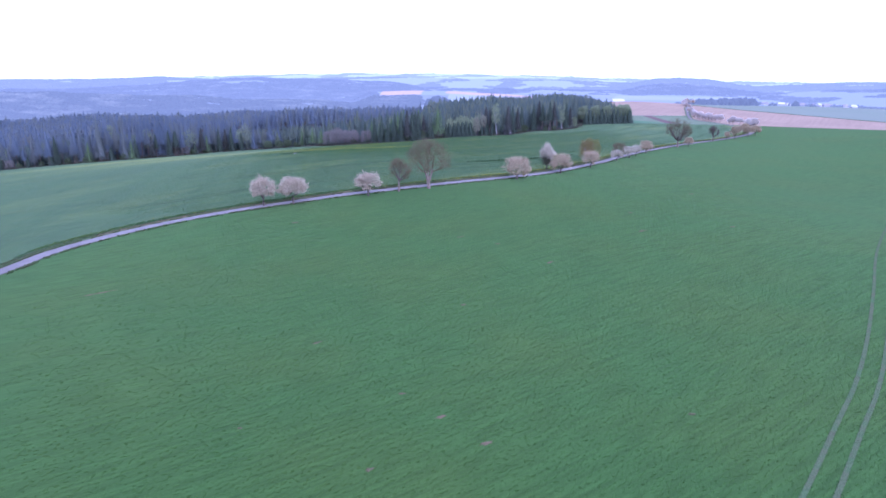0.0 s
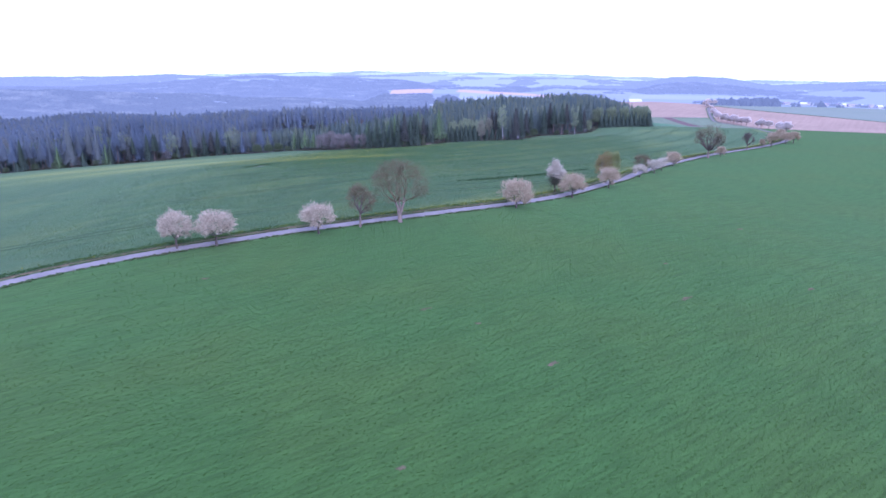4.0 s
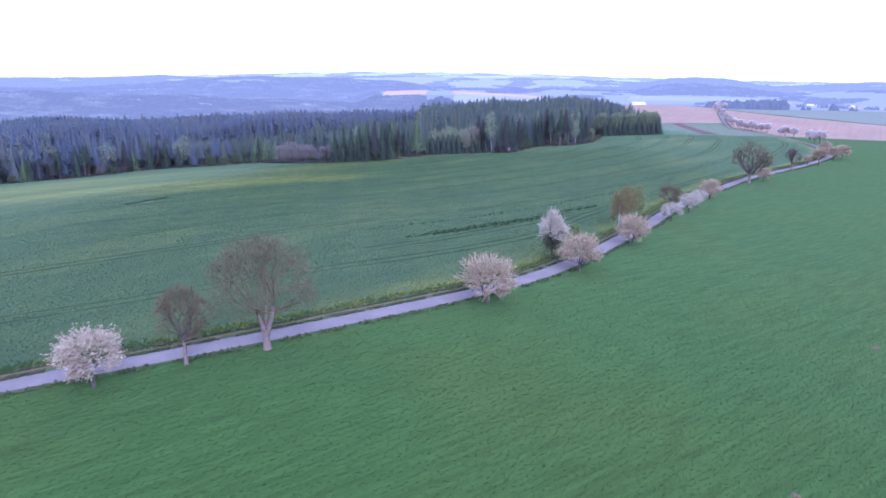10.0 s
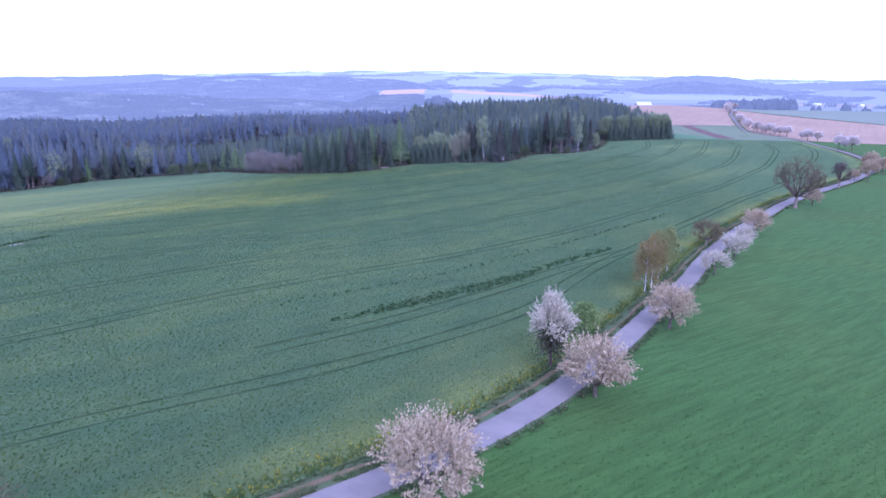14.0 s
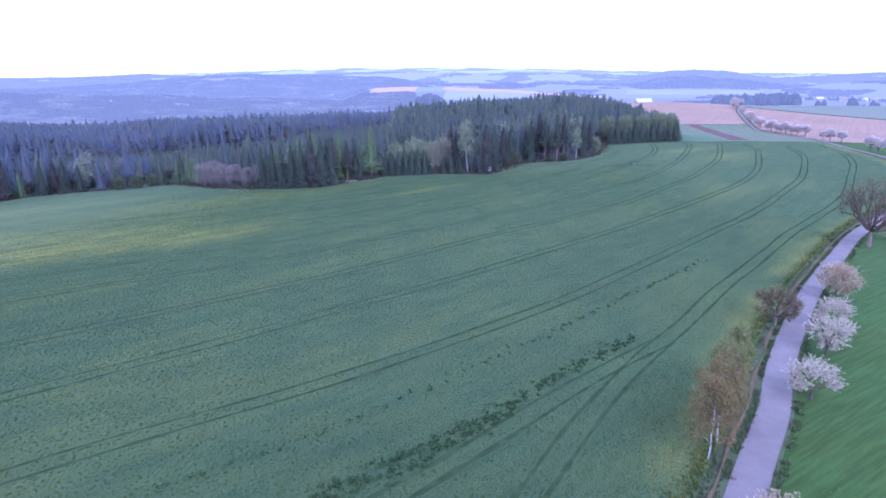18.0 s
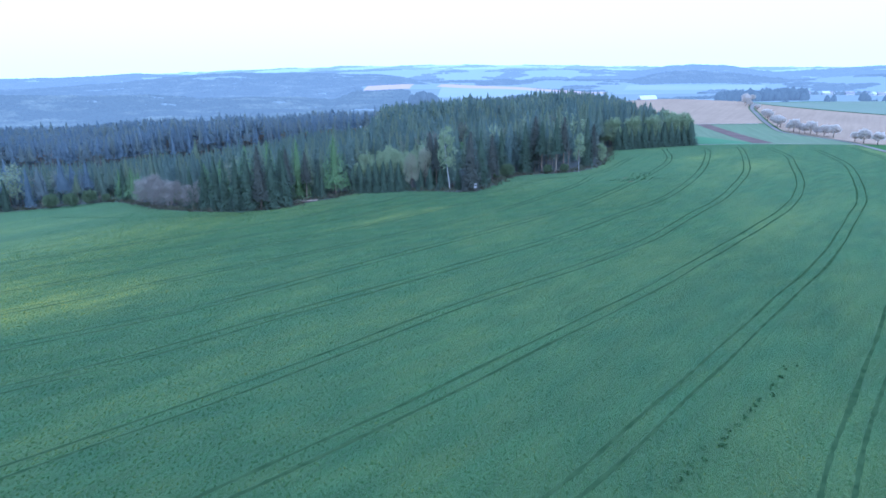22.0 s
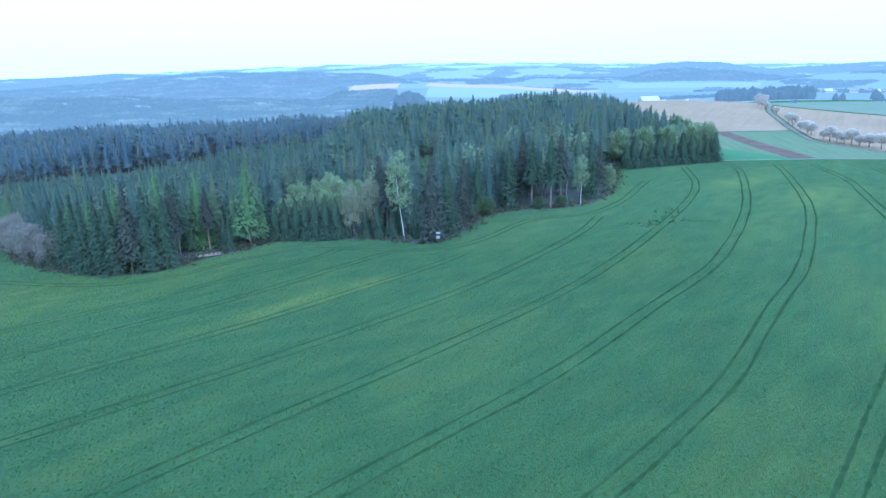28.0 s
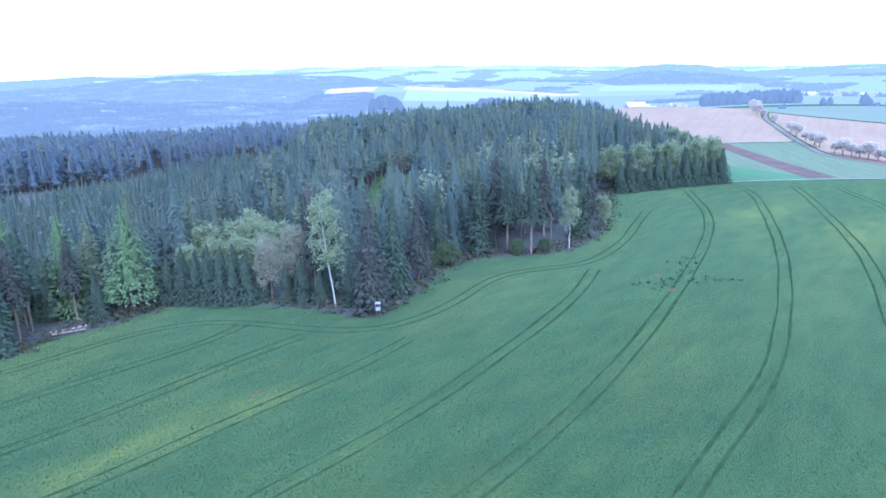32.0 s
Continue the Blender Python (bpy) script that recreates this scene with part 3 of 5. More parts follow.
    t0 = spline([(21.2, 39), (30.9, 51.3), (37.9, 60.4), (44.9, 69.5), (53.2, 81.7), (64.1, 98.9), (81.7, 127), (109.9, 166.7), (137.3, 199.8)], 160)
    t0 = t0 + sides(t0) * off
    sheet("wheel_rut", t0 + sides(t0) * 0.22, t0 - sides(t0) * 0.22, 3, 0.05, M["verge"], "worn wheel track through the young cereal", "rut")

trail = spline([(-58.9, 261.5), (-40.3, 238.0), (-30.9, 227.7), (-25.6, 220.8), (-19.9, 215.8), (-16.3, 209.7), (-11.7, 204.4), (-9.6, 200.7)], 90) + 0.12 * np.random.default_rng(4).normal(size=(90, 2))
sheet("game_trail", trail - (0.06, 0), trail + (0.06, 0), 3, 0.24, M["track"], "thin trodden game trail across the crop", "trail")

# white sheeting caught in the bare strip
for x, y, turn, wide in ((-59.2, 259.2, 20, 0.28), (-58.8, 260.1, 75, 0.2), (-59.5, 258.4, 110, 0.14)):
    u, w = np.meshgrid(np.linspace(-1, 1, 9), np.linspace(-1, 1, 7), indexing="ij")
    c, k = math.cos(radians(turn)), math.sin(radians(turn))
    X, Y = x + wide * (u * c - 0.6 * w * k), y + wide * (u * k + 0.6 * w * c)
    crumple = (1 - np.maximum(abs(u), abs(w)) ** 2) * (0.12 + 0.05 * gap.normal(size=u.shape))
    scrap = new("sheeting_scrap", mesh_of("sheeting_scrap", np.stack([X, Y, height(X, Y) + 0.27 + crumple], 2).reshape(-1, 3), [grid_faces(9, 7)], M["board"]))
    tagged(scrap, "crumpled scrap of white sheeting on bare earth", "sheeting")


# ---- trees ----
class Geo:
    """Gathers points and faces of one mesh."""

    def __init__(self):
        self.v, self.q, self.t, self.n = [], [], [], 0

    def add(self, v, quads=(), tris=()):
        v = np.asarray(v, float).reshape(-1, 3)
        if len(quads):
            self.q.append(np.asarray(quads) + self.n)
        if len(tris):
            self.t.append(np.asarray(tris) + self.n)
        self.v.append(v)
        self.n += len(v)

    def arrays(self):
        v = np.vstack(self.v)
        q = np.vstack(self.q) if self.q else np.zeros((0, 4), int)
        t = np.vstack(self.t) if self.t else np.zeros((0, 3), int)
        return v, q, t

    def mesh(self, name, mat, smooth=False):
        v, q, t = self.arrays()
        return mesh_of(name, v, [q, t], mat, smooth=smooth)

    def squeeze(self, c, half):
        """Keep what was gathered inside a rounded crown."""
        for k, v in enumerate(self.v):
            u = (v - c) / half
            r = np.linalg.norm(u, axis=1)[:, None]
            self.v[k] = np.where(r > 0.85, c + u / r * (0.85 + (r - 0.85) * 0.25) * half, v)


def tube(geo, pts, radii, k=5):
    pts, radii = np.asarray(pts, float), np.asarray(radii, float)
    d = np.gradient(pts, axis=0)
    d /= np.linalg.norm(d, axis=1)[:, None] + 1e-9
    ref = np.where(np.abs(d[:, 2:3]) > 0.9, [[1.0, 0, 0]], [[0, 0, 1.0]])
    u = np.cross(d, ref)
    u /= np.linalg.norm(u, axis=1)[:, None] + 1e-9
    w = np.cross(d, u)
    a = np.linspace(0, 2 * math.pi, k, endpoint=False)
    ring = pts[:, None] + radii[:, None, None] * (u[:, None] * np.cos(a)[None, :, None] + w[:, None] * np.sin(a)[None, :, None])
    n = len(pts)
    i, j = np.meshgrid(np.arange(n - 1), np.arange(k), indexing="ij")
    f = np.stack([i * k + j, i * k + (j + 1) % k, (i + 1) * k + (j + 1) % k, (i + 1) * k + j], 2).reshape(-1, 4)
    geo.add(ring.reshape(-1, 3), f)


def cards(geo, rng, centres, size, slim=0.6, heading=None):
    """Small leaf-like diamonds, one a centre, turned at random or along a heading."""
    n = len(centres)
    a = rng.normal(size=(n, 3))
    if heading is not None:
        a = a * 0.35 + heading
    a /= np.linalg.norm(a, axis=1)[:, None] + 1e-9
    b = np.cross(a, rng.normal(size=(n, 3)))
    b /= np.linalg.norm(b, axis=1)[:, None] + 1e-9
    s = size * rng.uniform(0.6, 1.35, (n, 1))
    c = np.asarray(centres)
    v = np.stack([c - a * s, c - b * s * slim, c + a * s, c + b * s * slim], 1)
    geo.add(v.reshape(-1, 3), np.arange(n * 4).reshape(n, 4))


def branching(rng, base, heading, length, radius, depth, spread, forks, geo, tips, up=0.25, k=5, shrink=0.72, bend=0.2):
    """A limb that forks again and again; the ends of the finest ones go to tips."""
    pts, d, p = [base], heading / np.linalg.norm(heading), np.array(base, float)
    n = 4 if depth > 1 else 2
    for _ in range(n):
        d = d + rng.normal(size=3) * bend * 0.5 + np.array([0, 0, up * 0.25])
        d /= np.linalg.norm(d)
        p = p + d * length / n
        pts.append(p.copy())
    r = radius * np.linspace(1, 0.62, n + 1)
    tube(geo, pts, r, k if depth > 2 else 3)
    if depth <= 0:
        tips.append((pts[-1], d))
        tips.append((pts[-2], d))
        return
    for i in range(forks):
        side = rng.normal(size=3)
        side -= d * side.dot(d)
        side /= np.linalg.norm(side)
        h = d * math.cos(spread) + side * math.sin(spread) * rng.uniform(0.7, 1.25) + np.array([0, 0, up])
        at = pts[-1] if i < 2 else pts[rng.integers(1, n)]
        branching(rng, at, h, length * shrink * rng.uniform(0.8, 1.15), r[-1] * 0.76, depth - 1, spread, forks, geo, tips, up, k, shrink, bend)


def limbs(rng, geo, tips, b, tall, wide, n, r0, depth, low=0.35, high=1.15, first=0.3, up=0.05, spread=0.55, forks=3):
    for i in range(n):
        a = i * 2.4 + rng.uniform(-0.4, 0.4)
        e = low + (high - low) * ((i * 0.618) % 1)
        h = np.array([math.cos(a) * math.cos(e) * wide / tall * 1.1, math.sin(a) * math.cos(e) * wide / tall * 1.1, math.sin(e)])
        branching(rng, np.array((0.02, 0.05, b * rng.uniform(0.75, 1.0))), h, tall * first, r0, depth, spread, forks, geo, tips, up, 5, 0.68, 0.28)


def crown_heads(rng, tips, c, half, n_tips, n_outer, seed, floor=-0.55):
    """Places in an uneven crown where clusters sit: at shoots, and over its lumpy outside."""
    t = np.array([p for p, _ in tips])
    u = (t - c) / half
    r = np.linalg.norm(u, axis=1)
    t = c + u / np.maximum(1, r)[:, None] * half * rng.uniform(0.85, 1.08, (len(t), 1))
    d = rng.normal(size=(n_outer, 3))
    d /= np.linalg.norm(d, axis=1)[:, None]
    d[:, 2] = np.where(d[:, 2] < floor, -d[:, 2], d[:, 2])
    lump = 1 + 0.13 * np.sin(d[:, :1] * 5 + seed) * np.cos(d[:, 1:2] * 6 - seed) + 0.08 * np.sin(d[:, 2:] * 9 + seed)
    return np.vstack([t[rng.permutation(len(t))[:n_tips]], c + d * half * rng.uniform(0.6, 1.0, (n_outer, 1)) * lump])


def blossom_tree(seed, tall, wide, mat, density=1.0, bole=0.24, ivy=False, petal=0.09, low=0.255):
    """Meshes of trunk, limbs and crown for an orchard tree in flower, standing at the origin."""
    rng = np.random.default_rng(seed)
    trunk, wood, tips = Geo(), Geo(), []
    b = tall * bole
    tube(trunk, [(0, 0, -0.4), (0.03, 0, b * 0.3), (0.06, 0.05, b * 0.7), (0.02, 0.05, b)], [0.26, 0.2, 0.17, 0.18], 8)
    limbs(rng, wood, tips, b, tall, wide, 7, 0.1, 3)
    c = np.array([0, 0, tall * (1 + low) / 2])
    half = np.array([wide / 2, wide / 2, tall * (1 - low) / 2])
    wood.squeeze(c, half)
    heads = crown_heads(rng, tips, c, half, int(380 * density), int(440 * density), seed, -0.9 if low < 0.15 else -0.55)
    if ivy:
        heads = heads[heads[:, 2] > tall * 0.42]
        heads[:, :2] *= np.interp(heads[:, 2] / tall, [0.42, 0.65, 1.0], [1.0, 1.05, 0.5])[:, None]
    pts, dirs = [], []
    for h in heads:
        m = rng.integers(9, 18)
        d = (h - c) / (np.linalg.norm(h - c) + 0.1) * rng.uniform(0.3, 0.75) + rng.normal(size=3) * 0.14 + (0, 0, 0.14)
        pts.append(h + np.linspace(-1.1, 0.8, m)[:, None] * d + rng.normal(size=(m, 3)) * 0.055)
        dirs.append(np.repeat(d[None], m, 0))
    bloom = Geo()
    cards(bloom, rng, np.vstack(pts), petal, 0.65, np.vstack(dirs))
    out = [("trunk", trunk.mesh("trunk", M["bark"], smooth=True)), ("branchwork", wood.mesh("branchwork", M["dark_twigs"])), ("crown", bloom.mesh("crown", mat))]
    if ivy:
        low = Geo()
        q = c * (1, 1, 0.6) + rng.normal(size=(2600, 3)) * half * (0.36, 0.36, 0.26)
        q = q[q[:, 2] > 0.5]
        cards(low, rng, q, 0.12)
        out.append(("foliage", low.mesh("foliage", M["dark_leaf"])))
    return out


def bare_tree(seed, tall, wide, bole=0.25, depth=4, n=9, mat="twigs", buds=None, girth=0.028):
    rng = np.random.default_rng(seed)
    trunk, crown, tips = Geo(), Geo(), []
    b, r0 = tall * bole, tall * girth
    tube(trunk, [(0, 0, -0.5), (0, 0, 0.15), (0.02, 0, b * 0.4), (0.03, 0.03, b)], [r0 * 1.7, r0 * 1.25, r0, r0 * 0.85], 9)
    limbs(rng, crown, tips, b, tall, wide, n, r0 * 0.72, depth, 0.42, 1.45, 0.3, 0.08, 0.5)
    c = np.array([0, 0, tall * 0.6])
    half = np.array([wide / 2, wide / 2, tall * 0.42])
    crown.squeeze(c, half)
    out = [("trunk", trunk.mesh("trunk", M["pale_bark"], smooth=True)), ("branchwork", crown.mesh("branchwork", M["bark"]))]
    p = np.array([p for p, _ in tips])
    d = np.array([d for _, d in tips])
    u = (p - c) / half
    r = np.linalg.norm(u, axis=1)[:, None]
    p = np.where(r > 0.85, c + u / r * (0.85 + (r - 0.85) * 0.25) * half, p)
    k = max(1, int(500 * wide / len(p)))
    p, d = np.repeat(p, k, 0), np.repeat(d, k, 0)
    fine = Geo()
    cards(fine, rng, p + rng.normal(size=p.shape) * 0.2, 0.3, 0.06, d + (0, 0, 0.2))
    m = int(130 * wide)
    o = rng.normal(size=(m, 3))
    o /= np.linalg.norm(o, axis=1)[:, None]
    o[:, 2] = np.where(o[:, 2] < -0.62, -o[:, 2], o[:, 2])
    lump = 1 + 0.1 * np.sin(o[:, :1] * 6 + seed) * np.cos(o[:, 1:2] * 7)
    cards(fine, rng, c + o * half * lump * rng.uniform(0.2, 1.0, (m, 1)) ** 0.6, 0.4, 0.06, o + (0, 0, 0.7))
    out.append(("crown", fine.mesh("crown", M[mat])))
    if buds:
        g = Geo()
        q = p[rng.permutation(len(p))[:2600]]
        cards(g, rng, q + rng.normal(size=q.shape) * 0.25, 0.085, 0.6)
        out.append(("foliage", g.mesh("foliage", M[buds])))
    return out


def forked_tree(seed, tall, wide, mat, buds):
    """A leafless tree whose short thick trunk parts into steep stems under a round head of twigs."""
    rng = np.random.default_rng(seed)
    trunk, wood, tips = Geo(), Geo(), []
    tube(trunk, [(0, 0, -0.5), (0, 0, 0.1), (-0.05, 0, 0.9), (-0.1, 0, 1.7), (-0.1, 0, 2.3)], [0.62, 0.48, 0.37, 0.36, 0.32], 10)
    stems = [(-0.75, 0.2, 4.4, 0.25), (0.7, -0.15, 4.8, 0.27), (0.05, 0.6, 4.6, 0.2)]
    for dx, dy, top, r in stems:
        pts = np.array([(-0.1 + dx * 0.15, dy * 0.15, 1.5), (dx * 0.45, dy * 0.5, 2.6), (dx * 0.85, dy * 0.9, 3.5), (dx * 1.2, dy * 1.3, top)])
        tube(trunk, pts, [r * 1.15, r, r * 0.85, r * 0.7], 8)
        for i in range(6):
            a = math.atan2(dy, dx) + (i - 2.5) * 0.75 + rng.uniform(-0.25, 0.25)
            e = (0.35, 0.9, 1.3, 0.7, 1.1, 0.2)[i]
            at = pts[-1] if i in (1, 2, 4) else pts[-2] + (pts[-1] - pts[-2]) * rng.uniform(0.0, 0.8)
            branching(rng, at, np.array([math.cos(a) * math.cos(e), math.sin(a) * math.cos(e), math.sin(e)]), tall * 0.3, r * 0.42, 3, 0.5, 3, wood, tips, 0.06, 5, 0.7, 0.3)
    c, half = np.array([0, 0, tall * 0.64]), np.array([wide / 2, wide / 2, tall * 0.38])
    wood.squeeze(c, half)
    p, d = np.array([p for p, _ in tips]), np.array([d for _, d in tips])
    u = (p - c) / half
    r = np.linalg.norm(u, axis=1)[:, None]
    p = np.where(r > 0.85, c + u / r * (0.85 + (r - 0.85) * 0.25) * half, p)
    k = max(1, int(7000 / len(p)))
    p, d = np.repeat(p, k, 0), np.repeat(d, k, 0)
    fine = Geo()
    cards(fine, rng, p + rng.normal(size=p.shape) * 0.3, 0.24, 0.05, d * 0.7)
    m = 3800
    o = rng.normal(size=(m, 3))
    o /= np.linalg.norm(o, axis=1)[:, None]
    o[:, 2] = np.where(o[:, 2] < -0.5, -o[:, 2], o[:, 2])
    lump = 1 + 0.12 * np.sin(o[:, :1] * 5 + seed) * np.cos(o[:, 1:2] * 6) + 0.06 * np.sin(o[:, 2:] * 9)
    cards(fine, rng, c + o * half * lump * rng.uniform(0.45, 1.0, (m, 1)) ** 0.6, 0.36, 0.05, o * 0.8)
    leaf = Geo()
    q = p[rng.permutation(len(p))[:2400]]
    q = np.vstack([q, (c + o * half * lump)[:700]])
    cards(leaf, rng, q + rng.normal(size=q.shape) * 0.25, 0.075, 0.6)
    return [("trunk", trunk.mesh("trunk", M["pale_bark"], smooth=True)), ("branchwork", wood.mesh("branchwork", M["twigs"])), ("crown", fine.mesh("crown", M[mat])), ("foliage", leaf.mesh("foliage", M[buds]))]


def leaf_tree(seed, tall, wide, mat, bark, bole=0.25, density=1.0, girth=0.012, size=0.16, shape=0.46, lean=0.0, airy=0.9):
    """A young-leaved tree or bush."""
    rng = np.random.default_rng(seed)
    trunk, wood, tips = Geo(), Geo(), []
    b = tall * bole
    zs = np.linspace(-0.5, tall * 0.88, 9)
    bend = np.cumsum(rng.normal(size=(9, 2)) * tall * 0.006, 0)
    stem = np.stack([bend[:, 0] + lean * zs, bend[:, 1], zs], 1)
    tube(trunk, stem, tall * girth * np.linspace(1.25, 0.2, 9), 7)
    for i in range(14):
        z = b + (tall * 0.82 - b) * i / 13
        at = np.array([np.interp(z, zs, stem[:, 0]), np.interp(z, zs, stem[:, 1]), z])
        a, e = i * 2.4, rng.uniform(0.35, 0.95)
        h = np.array([math.cos(a) * math.cos(e), math.sin(a) * math.cos(e), math.sin(e)])
        branching(rng, at, h, wide * 0.28, tall * girth * 0.3, 2, 0.5, 3, wood, tips, 0.05, 4, 0.7, 0.3)
    c = np.array([lean * tall * (1 - shape), 0, tall * (1 - shape)])
    half = np.array([wide / 2, wide / 2, tall * shape])
    wood.squeeze(c, half)
    heads = crown_heads(rng, tips, c, half, int(160 * density), int(130 * density * airy), seed)
    pts = []
    for h in heads:
        m = rng.integers(10, 22)
        pts.append(h + rng.normal(size=(m, 3)) * wide * (0.05, 0.05, 0.06))
    leaves = Geo()
    cards(leaves, rng, np.vstack(pts), size, 0.6)
    return [("trunk", trunk.mesh("trunk", M[bark], smooth=True)), ("branchwork", wood.mesh("branchwork", M[bark])), ("crown", leaves.mesh("crown", M[mat]))]


def plant(name, parts, x, y, yaw, scale, label, category="tree", group="", sink=0.05):
    e = new(name)
    s = scale if isinstance(scale, tuple) else (scale,) * 3
    e.matrix_basis = Matrix.LocRotScale((x, y, float(height(x, y)) - sink), Euler((0, 0, yaw)), s)
    for n, me in parts:
        o = new(n, me)
        o.parent = e
    return tagged(e, label, category, group)


def needle_crown(g, rng, tall, wide, n, size, skirt, blunt, core=0.6):
    """A conifer's crown: many small drooping sprays on a ragged cone, over a dark inner core."""
    f = rng.uniform(0.001, 1, n) ** (1 / (1 + blunt))
    z = tall - f * tall * (1 - skirt)
    a = rng.uniform(0, 6.28, n)
    ph = rng.uniform(0, 6.28, 3)
    shape = (0.94 + 0.06 * np.cos(z * 6.28 / (tall * 0.07))) * (1 + 0.16 * np.sin(2 * a + ph[0] + z * 0.5) + 0.1 * np.sin(5 * a + ph[1] - z * 0.9))
    r = wide * 0.5 * f ** blunt * shape * (0.5 + 0.5 * rng.uniform(0, 1, n) ** 0.5) + 0.05
    out = np.stack([np.cos(a), np.sin(a), 0 * a], 1)
    p = out * r[:, None]
    p[:, 2] = z - 0.22 * r
    d = out * 0.8 + (0, 0, -0.5) + rng.normal(size=(n, 3)) * 0.14
    d /= np.linalg.norm(d, axis=1)[:, None]
    w = np.cross(d, out * 0.7 + (0, 0, 0.8) + rng.normal(size=(n, 3)) * 0.16)
    w /= np.linalg.norm(w, axis=1)[:, None]
    s = (size * rng.uniform(0.65, 1.35, n) * (0.55 + 0.45 * f))[:, None]
    v = np.stack([p - d * s * 0.5, p + w * s * 0.38, p + d * s * 0.7, p - w * s * 0.38], 1)
    g.add(v.reshape(-1, 3), np.arange(n * 4).reshape(-1, 4))
    if core:
        ring = []
        for h in (1.0, 0.5, 0.03):
            b = np.arange(5) * 1.2566 + h * 3
            q = wide * 0.5 * h ** blunt * core * rng.uniform(0.8, 1.15, 5)
            ring.append(np.stack([np.cos(b) * q, np.sin(b) * q, np.full(5, tall - h * tall * (1 - skirt)) + 0.3], 1))
        g.add(np.vstack(ring), grid_ring(3, 5))


def grid_ring(n, k):
    i, j = np.meshgrid(np.arange(n - 1), np.arange(k), indexing="ij")
    return np.stack([i * k + j, i * k + (j + 1) % k, (i + 1) * k + (j + 1) % k, (i + 1) * k + j], 2).reshape(-1, 4)


def conifer_parts(seed, mat, tall, wide, n, size, skirt, blunt, bark="bark", core=0.6):
    """Stem, dead twigs and crown of a single conifer at the wood's edge."""
    r = np.random.default_rng(seed)
    g, stem = Geo(), Geo()
    needle_crown(g, r, tall, wide, n, size, skirt, blunt, core)
    tube(stem, [(0, 0, -0.5), (0.05, 0, tall * 0.5), (0, 0, tall * 0.97)], [tall * 0.013, tall * 0.009, 0.02], 6)
    for k in range(int(skirt * 40)):
        z, a, l = tall * skirt * r.uniform(0.3, 1.05), r.uniform(0, 6.28), r.uniform(0.5, 1.6)
        tube(stem, [(0, 0, z), (math.cos(a) * l, math.sin(a) * l, z - 0.25 * l)], [0.03, 0.01], 3)
    return [("trunk", stem.mesh("trunk", M[bark], smooth=True)), ("crown", g.mesh("crown", M[mat]))]


# ---- trees along the lane ----
WHITE_CHERRY = [blossom_tree(s, 6.3, 6.1, M["pale_blossom"], 1.1, 0.27) for s in (4, 9, 22)]
CHERRY = [blossom_tree(s, 6.2, 6.3, M["blossom"], 1.2, 0.22, low=0.16) for s in (3, 8, 21)]
PEAR = [blossom_tree(5, 8.0, 5.0, M["white_blossom"], 0.9, 0.28, ivy=True), blossom_tree(14, 6.0, 6.0, M["white_blossom"], 0.5, 0.24, petal=0.1)]
FAR_CHERRY = [blossom_tree(s, 6.6, 5.6, M["avenue_blossom"], 0.6, 0.34, petal=0.2, low=0.3) for s in (33, 38, 35)]
BEND_CHERRY = [blossom_tree(s, 6.4, 5.8, M["blossom"], 0.7, 0.32, petal=0.14, low=0.28) for s in (51, 52, 53)]
LANE = "trees along the lane"
PINK = "flowering cherry tree with pale pink blossom beside the lane"
PALE = "wide flowering cherry tree, nearly white, beside the lane"
for x, y, k, sx, sz, label in [
        (-41.4, 154.2, 0, 0.92, 1.08, PALE), (-35, 155.6, 1, 1.08, 1.0, PALE), (-18.6, 162.2, 2, 1.0, 0.9, PALE), (18.7, 186.6, 0, 1.12, 1.02, PINK), (33.2, 203.7, 1, 1.02, 0.95, PINK),
        (45.8, 223.8, 2, 0.92, 0.9, PINK), (79.3, 281, 1, 0.9, 0.85, PINK), (108.9, 318, 2, 0.7, 0.7, PINK), (147.5, 361.8, 0, 0.85, 1.05, PINK), (143.6, 362.2, 1, 0.5, 0.6, PINK),
        (160.5, 376.5, 1, 0.9, 0.9, PINK), (166.5, 381.5, 2, 0.95, 0.9, PINK), (163, 388, 0, 0.95, 1.0, PINK)]:
    plant("cherry_tree", (WHITE_CHERRY if x < 0 else BEND_CHERRY if x > 140 else CHERRY)[k], x, y, k * 1.3 + x, (sx, sx, sz), label, group=LANE)
plant("pear_tree", PEAR[0], 29.7, 209.6, 0.4, (0.86, 0.86, 1.02), "tall white-flowering pear tree with dark green foliage low down", group=LANE)
for x, y, sx, sz in [(60.3, 249.6, 0.8, 0.68), (67.6, 260.9, 0.9, 0.76), (72, 268, 0.7, 0.75)]:
    plant("plum_tree", PEAR[1], x, y, x, (sx, sx, sz), "spreading white-flowering plum tree beside the lane", group=LANE)
BIG = forked_tree(4, 11.7, 11.4, "twigs", "green_leaf")
SMALL = bare_tree(9, 8.3, 5.2, 0.36, 3, 8, "twigs", None, 0.022)
plant("bare_tree", BIG, -4.6, 170.6, 0.3, 1.0, "large leafless tree with a forked pale trunk and first buds", group=LANE)
plant("bare_tree", SMALL, -11.7, 166.8, 1.0, 1.0, "slim leafless tree with grey twigs", group=LANE)
plant("bare_tree", bare_tree(31, 13.0, 13.0, 0.22, 4, 11, "twigs"), 102.2, 312.8, 0.0, 1.0, "broad leafless tree with a dense dome of twigs", group=LANE)
plant("bare_tree", bare_tree(12, 8.2, 5.0, 0.3, 3, 9, "dark_twigs"), 130.8, 347.3, 0.0, 1.0, "dark leafless fruit tree with a bent trunk", group=LANE)
